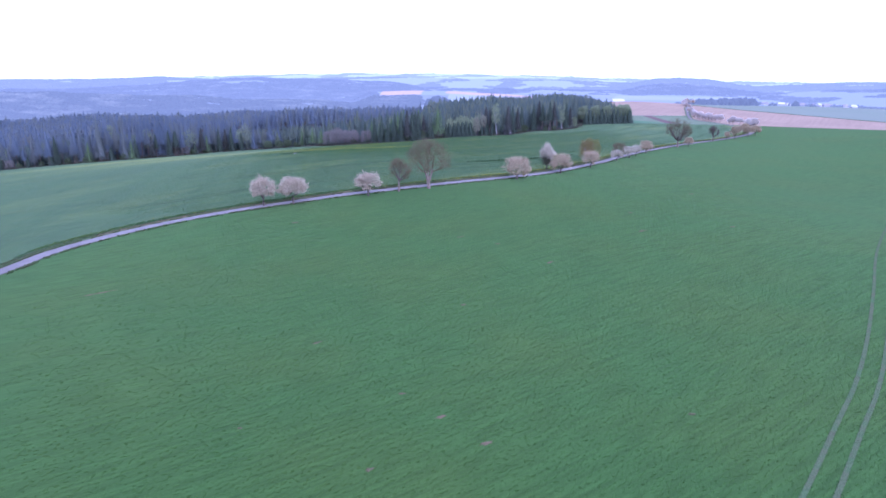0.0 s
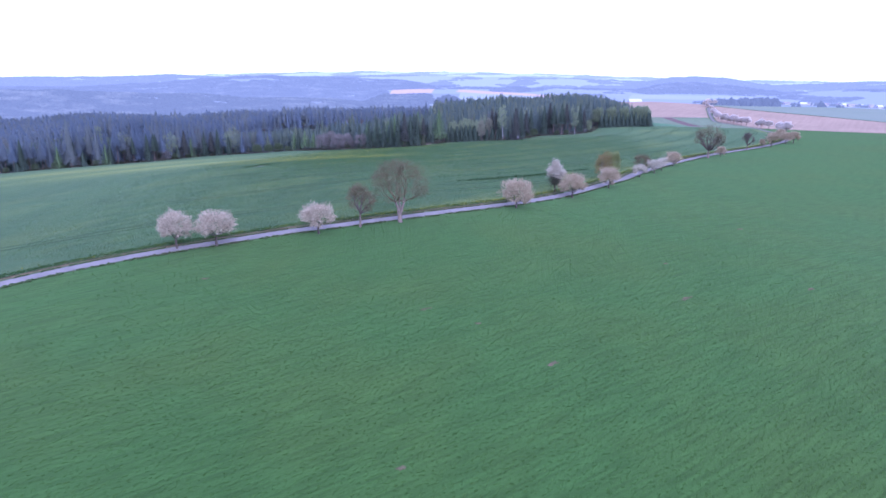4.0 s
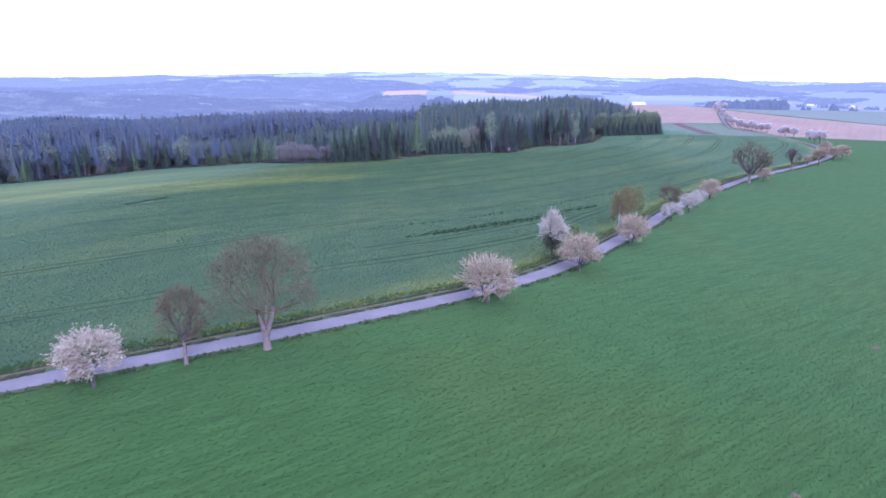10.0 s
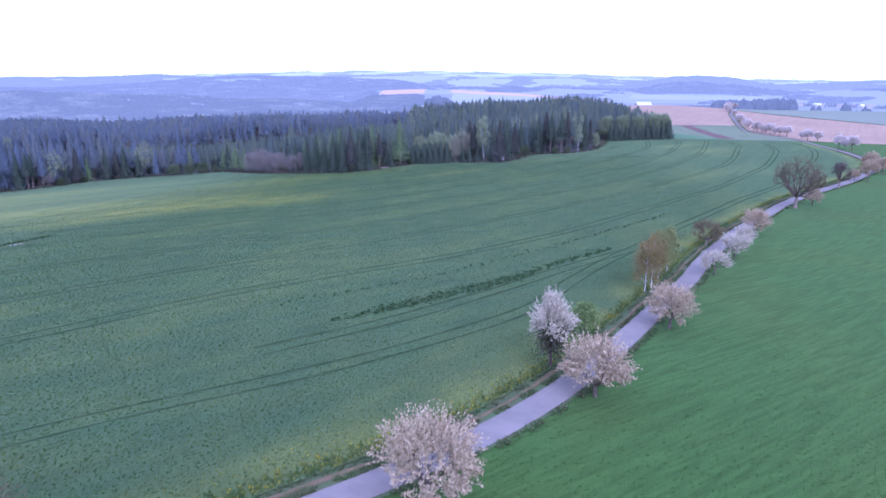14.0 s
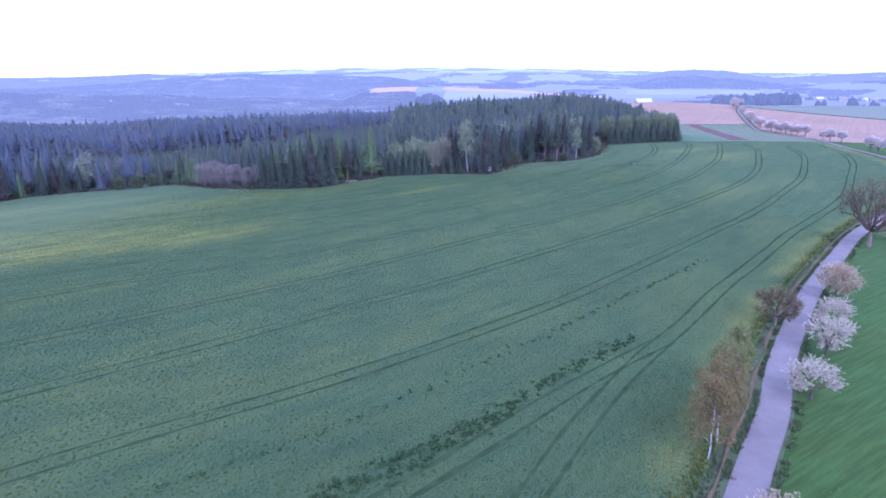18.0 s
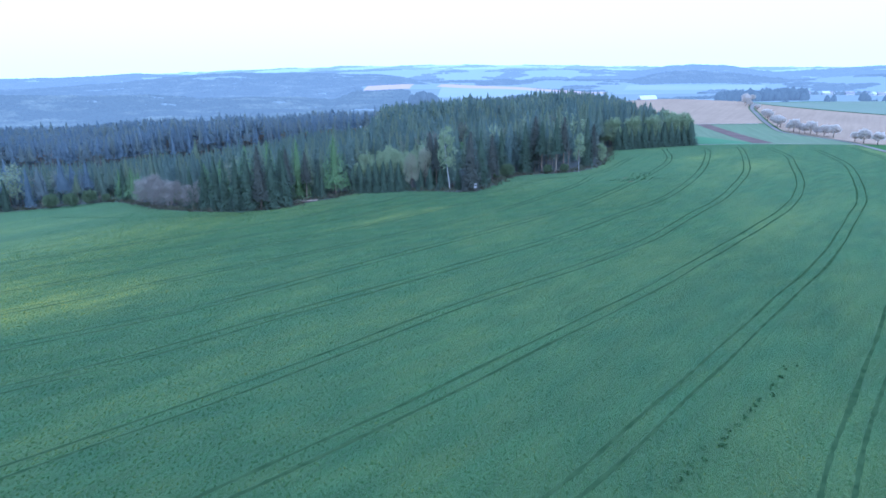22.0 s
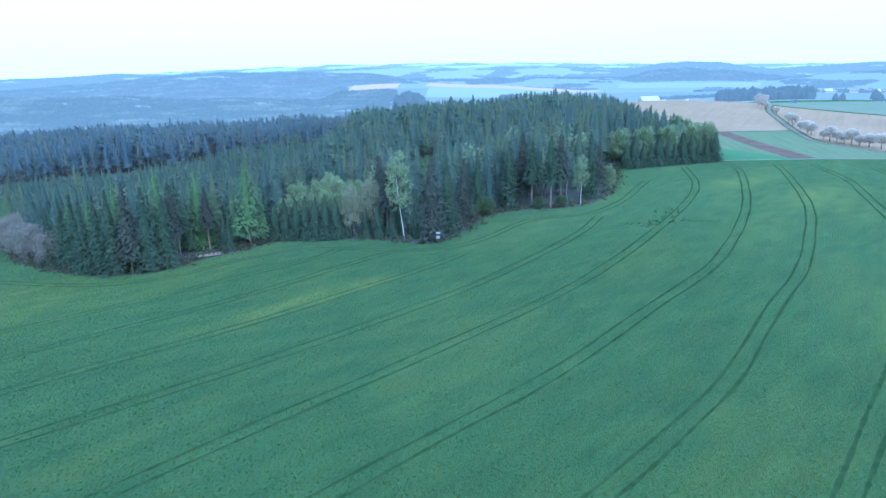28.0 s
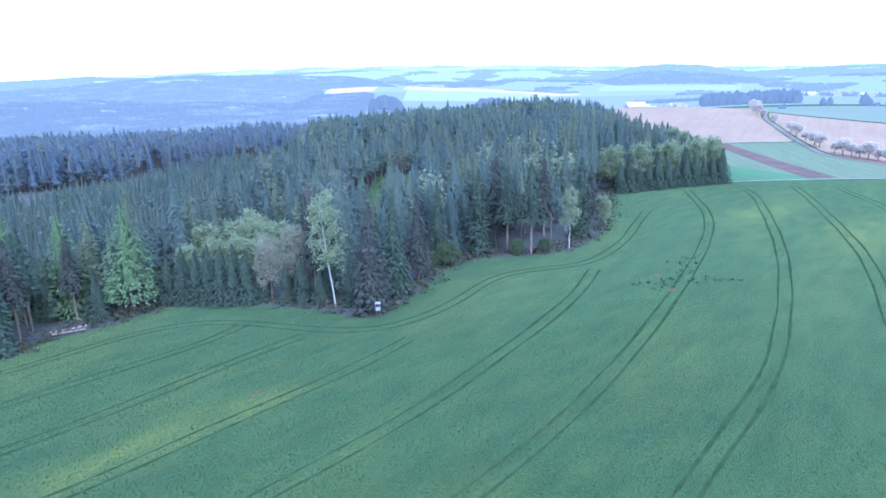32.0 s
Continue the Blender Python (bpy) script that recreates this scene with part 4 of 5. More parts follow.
plant("bare_tree", bare_tree(17, 5.2, 5.8, 0.25, 3, 7, "twigs"), 65.8, 269.6, 0.0, 1.0, "low leafless fruit tree with dark spreading twigs", group=LANE)
for x, y, k, tall, wide, mat, text in [(46.2, 237.6, 41, 7.6, 3.6, "rust_leaf", "young white-stemmed birch with thin rust-brown leaves"), (48.0, 240.4, 42, 8.3, 4.0, "rust_leaf", "young birch with rust-brown catkins and leaves"),
                                       (50.2, 245, 46, 8.0, 3.4, "pale_green_leaf", "young birch in thin yellow-green leaf"), (52.8, 249.4, 43, 7.4, 3.0, "pale_green_leaf", "slender birch in yellow-green leaf")]:
    plant("birch_tree", leaf_tree(k, tall, wide, mat, "birch_bark", 0.2, 1.8, 0.009, 0.075, airy=1.2), x, y, k, 1.0, text, group=LANE)
plant("bush", leaf_tree(44, 3.8, 3.4, "spring_leaf", "bark", 0.1, 0.7, 0.01, 0.12), 34.7, 219.6, 0, 1.0, "small fresh green bush on the verge", "bush")
plant("bush", leaf_tree(45, 3.0, 3.4, "green_leaf", "bark", 0.1, 0.5, 0.01, 0.12), -88, 103, 0, 1.6, "fresh green roadside tree crown", "tree")
# the avenue beyond the bend
far_line = [(237.8, 700.6), (233, 685.6), (230.2, 671.1), (225.8, 655), (224.6, 648.6), (222, 631.8), (221.2, 624.5), (222.6, 620.6), (223.6, 616.4), (224.6, 612.3), (225.9, 608), (227.2, 603), (228.9, 596.7), (230.2, 579), (229.5, 570),
            (232.1, 563), (251.9, 747), (258.4, 784), (256, 771), (266, 806), (275, 826), (284, 842), (293, 856), (217, 510.5), (214, 499), (211, 487.5)]
for i, (x, y) in enumerate(far_line):
    plant("cherry_tree", FAR_CHERRY[i % 3], x, y, i * 1.1, 0.9 + 0.2 * math.sin(i * 2.3), "flowering cherry tree in the avenue along the lane", group="avenue beyond the bend")


# ---- the wood ----
def inside(poly, p):
    x, y = p[:, 0], p[:, 1]
    c = np.zeros(len(p), bool)
    j = len(poly) - 1
    for i in range(len(poly)):
        xi, yi = poly[i]
        xj, yj = poly[j]
        c ^= ((yi > y) != (yj > y)) & (x < (xj - xi) * (y - yi) / (yj - yi + 1e-12) + xi)
        j = i
    return c


def forest(name, protos, spots, heights, widths, yaw, tints, mat, label):
    """One joined mesh of many trees from a few patterns."""
    vs, qs, ts, at, n = [], [], [], [], 0
    pick = np.arange(len(spots)) % len(protos)
    for k, (v, q, t, tall) in enumerate(protos):
        idx = np.where(pick == k)[0]
        if not len(idx):
            continue
        s = (heights[idx] / tall)[:, None, None]
        c, d = np.cos(yaw[idx])[:, None], np.sin(yaw[idx])[:, None]
        wide = s * widths[idx][:, None, None]
        P = np.concatenate([(v[None, :, 0] * c - v[None, :, 1] * d)[..., None] * wide, (v[None, :, 0] * d + v[None, :, 1] * c)[..., None] * wide, v[None, :, 2:3] * s], 2)
        P[..., :2] += spots[idx][:, None, :]
        P[..., 2] += height(spots[idx, 0], spots[idx, 1])[:, None]
        m = len(v)
        off = (n + np.arange(len(idx)) * m)[:, None, None]
        if len(q):
            qs.append((q[None] + off).reshape(-1, 4))
        if len(t):
            ts.append((t[None] + off).reshape(-1, 3))
        vs.append(P.reshape(-1, 3))
        at.append(np.repeat(tints[idx], m))
        n += len(idx) * m
    polys = [np.vstack(a) for a in (qs, ts) if a]
    return tagged(new(name, mesh_of(name, np.vstack(vs), polys, mat, np.concatenate(at))), label, "wood", kind="stuff")


HOLLOW = (30, 550, 13, 55)
# kind, place and scale of the trees that stand out along the edge
EDGE_LIST = [
        ("p", -22.9, 442.4, 0.95), ("p", -25.1, 449.4, 1.0), ("p", -27.2, 451.3, 0.95), ("p", -19.8, 454.4, 0.85), ("l", -10.5, 457, 1.22), ("l", -33.5, 459, 1.25), ("l", -47.8, 453, 0.95), ("l", -23.5, 459, 1.2), ("l", -41, 453, 0.95), ("y", -14.1, 452.4, 0.75), ("y", -16.3, 455.4, 0.9),
        ("y", -5, 460.5, 0.95), ("y", -2, 459.6, 0.9), ("y", 0.9, 458.7, 1.0), ("y", 3.6, 457.3, 0.95), ("y", 6.2, 456.6, 1.0), ("y", 8.8, 455.8, 0.95), ("y", 11.4, 455.3, 0.95), ("y", 13.6, 456.9, 0.8),
        ("a", -3.4, 467.5, 1.00), ("a", 1.6, 469.6, 1.07), ("a", 6.6, 468.6, 1.11), ("a", 11.1, 466.7, 1.04), ("a", 3.5, 476.7, 1.33), ("a", 8.5, 475.7, 1.29), ("a", -2.4, 476.6, 1.26), ("a", 13.5, 473.8, 1.26), ("a", 5.5, 483.9, 1.37),
        ("k", 15.3, 456.9, 0.95), ("k", 19.8, 457.9, 1.05), ("p", 23.8, 456, 0.9), ("p", 25.6, 457.9, 0.95), ("b", 28.4, 449.2, 1.42), ("p", 21.6, 461.8, 1.0),
        ("s", 18, 461, 0.6), ("s", 23.5, 460.5, 0.55), ("s", 26.8, 455, 0.5), ("y", 18.6, 455, 0.75), ("y", 21.8, 453.6, 0.85), ("y", 25.4, 451.6, 0.75), ("y", 31, 449.2, 0.7), ("y", -3.2, 463.5, 1.05), ("y", 0, 462.4, 1.0), ("y", 2.8, 461, 1.1), ("y", 5.6, 460, 1.05), ("y", 8.2, 459, 1.1), ("y", 10.8, 458.2, 1.0),
        ("u", 45.1, 469.9, 0.9), ("u", 48.5, 470.9, 1.25), ("p", 61.5, 479, 1.0), ("p", 66.2, 475.8, 1.05), ("p", 69.5, 479.9, 1.05), ("b", 74.7, 477.8, 0.95), ("s", 83.6, 497.6, 0.8), ("s", 79.5, 489.2, 0.95), ("a", 87.1, 499.7, 0.81),
        ("s", 55.5, 480, 0.95), ("s", 59.5, 484.2, 1.05), ("u", 69.5, 477.3, 0.8), ("u", 63.5, 476.9, 0.8), ("s", 38.6, 452.1, 0.95), ("s", 42.6, 460.9, 0.85), ("s", 46.5, 473.9, 0.9),
        ("u", -130, 502.8, 1.4), ("u", -124.2, 507, 1.5), ("u", -119.3, 511.2, 0.9), ("u", -137.4, 501.1, 1.5), ("s", -110.9, 510.7, 0.8), ("l", -105.5, 507.2, 0.85), ("l", -115.4, 516.3, 0.8),
        ("l", -96.4, 494.7, 0.75), ("g", -88.7, 483.9, 1.5), ("g", -81.2, 474.2, 1.65), ("g", -74.2, 466.8, 1.45), ("g", -67.7, 461.3, 1.35), ("u", -69.6, 469.4, 1.2), ("s", -52, 448.3, 0.85), ("g", -57.8, 452.8, 1.3), ("s", -46.5, 443.8, 0.9),
        ("s", -58.6, 453.5, 0.75), ("l", -54.3, 456, 0.9), ("l", -35.9, 443, 1.2), ("s", -42, 439.2, 0.85), ("s", -37.4, 436.8, 0.9), ("s", -33.3, 434.6, 0.95), ("s", -29.4, 434.2, 1.0), ("s", -25.9, 435.1, 0.95), ("s", -22.6, 437, 0.85)]
rng = np.random.default_rng(5)


def scatter(step):
    px, py = np.meshgrid(np.arange(-800, 180, step), np.arange(330, 1000, step))
    p = np.stack([px.ravel(), py.ravel()], 1) + rng.uniform(-0.45, 0.45, (px.size, 2)) * step
    return p[inside(WOOD, p)]


def before_brink(p):
    """Metres to the line where the tall pines begin behind the young stand."""
    return np.interp(p[:, 0], [-330, -190, -140, -116, -70, -40], [655, 685, 698, 728, 768, 805]) - p[:, 1]


def in_young(p, near):
    back = np.interp(p[:, 0], [-330, -123, -100, -81, -59, -25], [590, 620, 634, 672, 692, 700])
    return (p[:, 0] < -12) & (p[:, 0] > -330) & (p[:, 1] < back) & (near > 24)


def edge_distance(p):
    return np.min(np.linalg.norm(p[:, None] - EDGE[None, ::3], axis=2), axis=1)


spots, thicket = scatter(5.6), scatter(3.7)
near, deep = edge_distance(spots), edge_distance(thicket)
young = in_young(spots, near)
thicket = thicket[in_young(thicket, deep)]
east = 150 + (spots[:, 1] - 560) * 0.07 - spots[:, 0]
tallness = 15.5 + 7 * waves(spots[:, 0], spots[:, 1], 120, 3) + rng.normal(size=len(spots)) * 1.8
tallness += np.where(near < 20, rng.normal(size=len(spots)) * 2.2 - 1.0, 0)
tallness *= np.clip(0.5 + east / 110, 0.5, 1.0)
mass = (near > np.where(spots[:, 0] < -135, 3.0, 6.0)) & ~young
mass &= ~((spots[:, 0] < -30) & (spots[:, 0] > -330) & (before_brink(spots) > 0) & (near > 24))
for kind, x, y, k in EDGE_LIST:
    mass &= np.hypot(spots[:, 0] - x, spots[:, 1] - y) > (5.5 if kind in "ag" else 3.2)
mass &= np.hypot((spots[:, 0] + 21) / 11, (spots[:, 1] - 449) / 8) > 1
# a felled hollow behind the front trees
hollow = lambda p: np.hypot((p[:, 0] - HOLLOW[0]) / HOLLOW[2], (p[:, 1] - HOLLOW[1]) / HOLLOW[3]) < 1
mass &= ~hollow(spots)
kinds = rng.uniform(size=len(spots))
grove = waves(spots[:, 0], spots[:, 1], 60, 8)
brink = before_brink(spots)
pines = (spots[:, 0] < -40) & (brink <= 0)
leafy = ((kinds < 0.05) | ((grove > 0.72) & (kinds < 0.3) & (near < 60))) & ~pines
dark = mass & ~leafy
pale = mass & leafy


def stand(which, kits, name, label, needles="spruce"):
    idx = np.where(which)[0]
    idx = idx[rng.permutation(len(idx))]
    plant_stand(spots[idx], tallness[idx], kits, name, label, needles)


def plant_stand(p, tall, kits, name, label, needles):
    n = len(p)
    w, yaw, t = rng.uniform(0.8, 1.3, n), rng.uniform(0, 6.28, n), rng.uniform(0, 1, n) ** 1.6
    forest(name, [k[0] for k in kits], p, tall, w, yaw, t, M[needles], label)
    forest("forest_stems", [k[1] for k in kits], p, tall, w, yaw, t, M["pale_bark"], "pale bare stems of the forest")


def kit(i, n, size, skirts, wide=6.5, blunt=0.72):
    g, st = Geo(), Geo()
    needle_crown(g, rng, 22, wide + 0.6 * (i % 3), n, size, skirts[i % 4], blunt + 0.12 * (i % 2))
    tube(st, [(0, 0, -0.5), (0.1, 0, 15)], [0.24, 0.12], 3)
    return (*g.arrays(), 22.0), (*st.arrays(), 22.0)


front_kits = [kit(i, 760, 0.64, (0.1, 0.3, 0.42, 0.5)) for i in range(6)]
inner_kits = [kit(i, 330, 1.0, (0.2, 0.3, 0.42, 0.48)) for i in range(6)]
slope_kits = [kit(i, 150, 1.4, (0.35, 0.4, 0.45, 0.5)) for i in range(6)]
far_kits = [kit(i, 24, 3.1, (0.45, 0.5, 0.55, 0.6), 6.0) for i in range(6)]
young_kits = [kit(i, 44, 2.9, (0.02, 0.05, 0.1, 0.04), 7.5, 0.8) for i in range(6)]
pine_kits = [kit(i, 130, 1.6, (0.15, 0.22, 0.38, 0.3), 6.0, 0.7) for i in range(6)]
# the western stand takes the haze-tinted needles, the rest the clear olive ones
for side, needles, tone in ((spots[:, 0] < -135, "spruce", "bluish"), (spots[:, 0] >= -135, "front_spruce", "dark olive")):
    stand(dark & side & (near < 16) & (kinds < 0.8) & ~pines, front_kits, "spruce_forest", tone + " spruces in the front rows of the wood", needles)
    stand(dark & side & (near >= 16) & (near < 60) & ~pines, inner_kits, "spruce_forest", tone + " spruces within the wood", needles)
    stand(dark & side & (near >= 60) & (near < 150) & ~pines, slope_kits, "spruce_forest", tone + " spruces on the slope of the wood", needles)
    stand(dark & side & (near >= 150) & (kinds < 0.8) & ~pines, far_kits, "spruce_forest", tone + " spruces at the back of the wood", needles)
stand(dark & pines & (brink > -26) & (kinds < 0.7), pine_kits, "pine_forest", "tall pines tinted blue for haze, with bare pale stems behind a young stand", "spruce")
stand(dark & pines & (brink <= -26) & (kinds < 0.72), far_kits, "pine_forest", "dense conifers tinted blue for haze on the far slope of the wood", "spruce")
plant_stand(thicket, 11.0 + 2.2 * waves(thicket[:, 0], thicket[:, 1], 50, 14) + rng.normal(size=len(thicket)) * 0.8, young_kits, "young_spruce_stand", "dense stand of young dark green spruces", "front_spruce")
leafy_protos = []
for i in range(4):
    g = Geo()
    c = rng.normal(size=(42, 3))
    c = c / np.linalg.norm(c, axis=1)[:, None] * rng.uniform(0.5, 1, (42, 1)) * (3.2, 3.2, 5.5) + (0, 0, 9.5)
    cards(g, rng, np.repeat(c, 8, 0) + rng.normal(size=(336, 3)) * 0.8, 0.42, 0.6)
    leafy_protos.append((*g.arrays(), 15.0))
n = pale.sum()
forest("leafy_trees", leafy_protos, spots[pale], tallness[pale] * 0.85, rng.uniform(0.7, 1.2, n), rng.uniform(0, 6.28, n), rng.uniform(0, 1, n), M["leaf"], "young-leaved birches scattered through the spruce forest")

low = scatter(3.4)
low = low[hollow(low)]
n = len(low)
forest("hollow_scrub", leafy_protos, low, rng.uniform(2.5, 5.5, n), rng.uniform(0.9, 1.5, n), rng.uniform(0, 6.28, n), rng.uniform(0, 1, n), M["larch"], "low green regrowth in a felled hollow of the wood")

# single trees along the wood's edge
EDGE_TREES = "trees along the edge of the wood"
SPRUCES = [conifer_parts(60 + i, ("edge_spruce", "edge_spruce", "brown_spruce", "edge_spruce")[i], 20, 6.8, 1100, 0.8, (0.03, 0.06, 0.2, 0.02)[i], 0.65) for i in range(4)]
YOUNG = [conifer_parts(70 + i, "edge_spruce", 10, 6.6, 640, 0.6, 0.01, 0.8) for i in range(3)]
PINES = [conifer_parts(80 + i, ("edge_spruce", "brown_spruce", "edge_spruce")[i], 19, 5.0, 700, 0.75, 0.4, 0.5, "pale_bark") for i in range(3)]
LARCH = [conifer_parts(90 + i, "larch", 17, 10.0, 2300, 0.45, (0.05, 0.22)[i], 0.7, "pale_bark", 0.3) for i in range(2)]
BIRCH = [leaf_tree(50 + i, 15, 4.2, "leaf", "birch_bark", 0.4, 0.8, 0.0065, 0.15, lean=(0.0, -0.08)[i]) for i in range(2)]
ASPEN = [leaf_tree(53 + i, 10, 5.2, "leaf", "bark", 0.12, 1.4, 0.011, 0.19) for i in range(3)]
SHRUB = [leaf_tree(56 + i, 7, 6.0, "grey_leaf", "bark", 0.08, 1.3, 0.01, 0.1, airy=1.4) for i in range(2)]
BUDDING = [leaf_tree(63 + i, 13, 5.4, "bud_leaf", "pale_bark", 0.2, 1.5, 0.01, 0.13, airy=1.2) for i in range(2)]
BUSH = [leaf_tree(58 + i, 4, 4, "green_leaf", "bark", 0.05, 1.0, 0.01, 0.13, airy=1.3) for i in range(2)]
L = {
    "s": ("spruce_tree", SPRUCES, "dark green spruce with drooping boughs at the edge of the wood"),
    "y": ("spruce_tree", YOUNG, "young dense spruce in a row at the edge of the wood"),
    "p": ("pine_tree", PINES, "tall conifer with a bare pale stem and a high crown"),
    "l": ("larch_tree", LARCH, "bright green larch at the edge of the wood"),
    "b": ("birch_tree", BIRCH, "birch with a white stem and thin young leaves"),
    "a": ("aspen_tree", ASPEN, "pale green young-leaved tree at the edge of the wood"),
    "g": ("grey_shrub", SHRUB, "grey budding shrub at the edge of the wood"),
    "k": ("budding_tree", BUDDING, "slender tree with a haze of pale grey-green buds"),
    "u": ("bush", BUSH, "fresh green bush at the edge of the wood"),
}
count = 0


def edge_tree(kind, x, y, s=1.0, sz=None, label=None):
    global count
    name, kit, text = L[kind]
    count += 1
    plant(name, kit[count % len(kit)], x, y, count * 2.1, (s, s, sz or s), label or text, "bush" if kind in "gu" else "tree", EDGE_TREES)


for kind, x, y, s in EDGE_LIST:
    edge_tree(kind, x, y, s)
edge_b = conifer_parts(97, "brown_spruce", 19, 7.4, 1300, 0.8, 0.01, 0.5)
plant("spruce_tree", edge_b, 35.2, 444.6, 0.5, 1.0, "broad brownish spruce behind the high seat", "tree", EDGE_TREES)
# the low dark corner, and the rest of the edge
for t in np.linspace(0, 1, 12):
    x, y = 104 + 37 * t, 546 + 12.5 * t
    edge_tree("y", x, y, 1.05 + 0.15 * math.sin(t * 20))
    edge_tree("y" if int(t * 12) % 3 else "a", x - 1.5, y + 6, 1.5 if int(t * 12) % 3 == 0 else 1.25)
rest = np.random.default_rng(8)
for x, y in EDGE[6:150:2]:
    if x < -135:
        edge_tree("sysplugs"[rest.integers(8)], x + rest.uniform(-2, 2), y + rest.uniform(1, 5), rest.uniform(0.7, 1.0))
for k in range(26):
    f = k / 25
    edge_tree("yyas"[k % 4], 142.5 + 14 * f + rest.uniform(-1, 1), 563 + 100 * f, rest.uniform(0.9, 1.25) if k % 4 < 3 else 0.6)


under = Geo()
ur = np.random.default_rng(77)
for k in range(1700):
    x, y = EDGE[ur.integers(60, 299)]
    x, y = x + ur.normal() * 1.5, y + ur.uniform(0.2, 6.0)
    h = ur.uniform(0.5, 1.9)
    cards(under, ur, np.array([x, y, float(height(x, y)) + h * 0.5]) + ur.normal(size=(13, 3)) * (h * 0.45, h * 0.45, h * 0.3), 0.28, 0.6)
tagged(new("undergrowth", under.mesh("undergrowth", M["dark_leaf"])), "low scrub and bramble along the edge of the wood", "scrub", kind="stuff")


# bands of rank, tall plants where the drill overlapped
rank = Geo()
for band, n, wide in CLUMPS:
    line_pts = spline(band, n)
    for x, y in line_pts:
        x, y = x + gap.normal() * wide, y + gap.normal() * wide
        h = gap.uniform(0.14, 0.36)
        cards(rank, gap, np.array([x, y, float(height(x, y)) + 0.2 + h * 0.5]) + gap.normal(size=(8, 3)) * (0.16, 0.16, h * 0.3), 0.17, 0.5)
tagged(new("crop_clumps", rank.mesh("crop_clumps", M["clump"])), "bands of rank dark green plants in the crop", "crop", kind="stuff")


# ---- things at the wood's edge ----
def part(name, bm, mat, parent, label=""):
    me = bpy.data.meshes.new(name)
    bm.to_mesh(me)
    bm.free()
    me.materials.append(mat)
    o = new(name, me)
    o.parent = parent
    return tagged(o, label)


def box(w, d, h, x=0, y=0, z=0, turn=None):
    bm = bmesh.new()
    bmesh.ops.create_cube(bm, size=1)
    bmesh.ops.scale(bm, vec=(w, d, h), verts=bm.verts)
    bmesh.ops.bevel(bm, geom=bm.edges[:], offset=min(w, d, h) * 0.08, segments=1, affect="EDGES")
    if turn is not None:
        bmesh.ops.transform(bm, matrix=turn, verts=bm.verts)
    bmesh.ops.translate(bm, vec=(x, y, z), verts=bm.verts)
    return bm


def rod(a, b, r, k=7):
    a, b = Vector(a), Vector(b)
    bm = bmesh.new()
    bmesh.ops.create_cone(bm, cap_ends=True, segments=k, radius1=r, radius2=r * 0.85, depth=(b - a).length)
    bmesh.ops.transform(bm, matrix=Matrix.Translation((a + b) / 2) @ (b - a).to_track_quat("Z", "Y").to_matrix().to_4x4(), verts=bm.verts)
    return bm


seat = new("high_seat")
seat.scale = (0.5, 0.5, 0.7)
seat.location = (36.5, 440.8, float(height(36.5, 440.8)))
tagged(seat, "pale wooden hunting high seat beside a broad spruce", "high seat")
for x in (-0.6, 0.6):
    for y in (-0.5, 0.5):
        part("leg", rod((x * 1.3, y * 1.3, -0.3), (x, y, 2.2), 0.06), M["bark"], seat)
part("platform", box(1.5, 1.3, 0.1, 0, 0, 2.2), M["board"], seat)
part("front_panel", box(1.4, 0.05, 0.75, 0, -0.6, 2.65), M["board"], seat)
for x in (-0.7, 0.7):
    part("side_panel", box(0.05, 1.15, 0.75, x, 0, 2.65), M["board"], seat)
    part("post", box(0.08, 0.08, 1.6, x * 0.93, -0.55, 3.0), M["board"], seat)
part("roof", box(1.7, 1.5, 0.08, 0, 0, 3.85, Matrix.Rotation(radians(8), 4, "X")), M["board"], seat)
for s_ in (-0.22, 0.22):
    part("ladder_rail", rod((s_, -2.0, -0.2), (s_, -0.65, 2.2), 0.04), M["bark"], seat)
for k in range(6):
    f = (k + 0.5) / 6
    part("rung", rod((-0.22, -2 + 1.35 * f, -0.2 + 2.4 * f), (0.22, -2 + 1.35 * f, -0.2 + 2.4 * f), 0.025, 5), M["bark"], seat)
for k, (a, b) in enumerate([((-21.3, 447.1), (-15.9, 450.2)), ((-20, 445.6), (-14.8, 447.5)), ((-20.6, 446.4), (-15.4, 449)), ((-19.3, 445.1), (-15.6, 446.4))]):
    o = new("felled_log")
    za, zb = float(height(*a)) + 0.3 + 0.1 * k, float(height(*b)) + 0.32 + 0.06 * k
    o.location = (a[0], a[1], za)
    part("stem", rod((0, 0, 0), (b[0] - a[0], b[1] - a[1], zb - za), 0.17, 9), M["wood"], o)
    tagged(o, "barked pale log lying at the edge of the wood", "log", "felled logs")


# ---- far houses, copses and hills ----
def house(name, x, y, w, d, h, rise, turn, wall, roof, label, ground=height):
    e = new(name)
    e.location, e.rotation_euler = (x, y, float(ground(x, y)) - 0.5), (0, 0, radians(turn))
    part("wall", box(w, d, h, 0, 0, h / 2), wall, e)
    bm = bmesh.new()
    vs = [bm.verts.new(p) for p in [(-w / 2 - 0.4, -d / 2 - 0.5, h), (w / 2 + 0.4, -d / 2 - 0.5, h), (w / 2 + 0.4, d / 2 + 0.5, h), (-w / 2 - 0.4, d / 2 + 0.5, h), (-w / 2 - 0.4, 0, h + rise), (w / 2 + 0.4, 0, h + rise)]]
    for f in ((0, 1, 5, 4), (2, 3, 4, 5), (0, 4, 3), (1, 2, 5), (3, 2, 1, 0)):
        bm.faces.new([vs[i] for i in f])
    part("roof", bm, roof, e)
    return tagged(e, label, "building")


# crest lines of the far hills: range from the middle of the walk, spread towards and away from it, and height by bearing
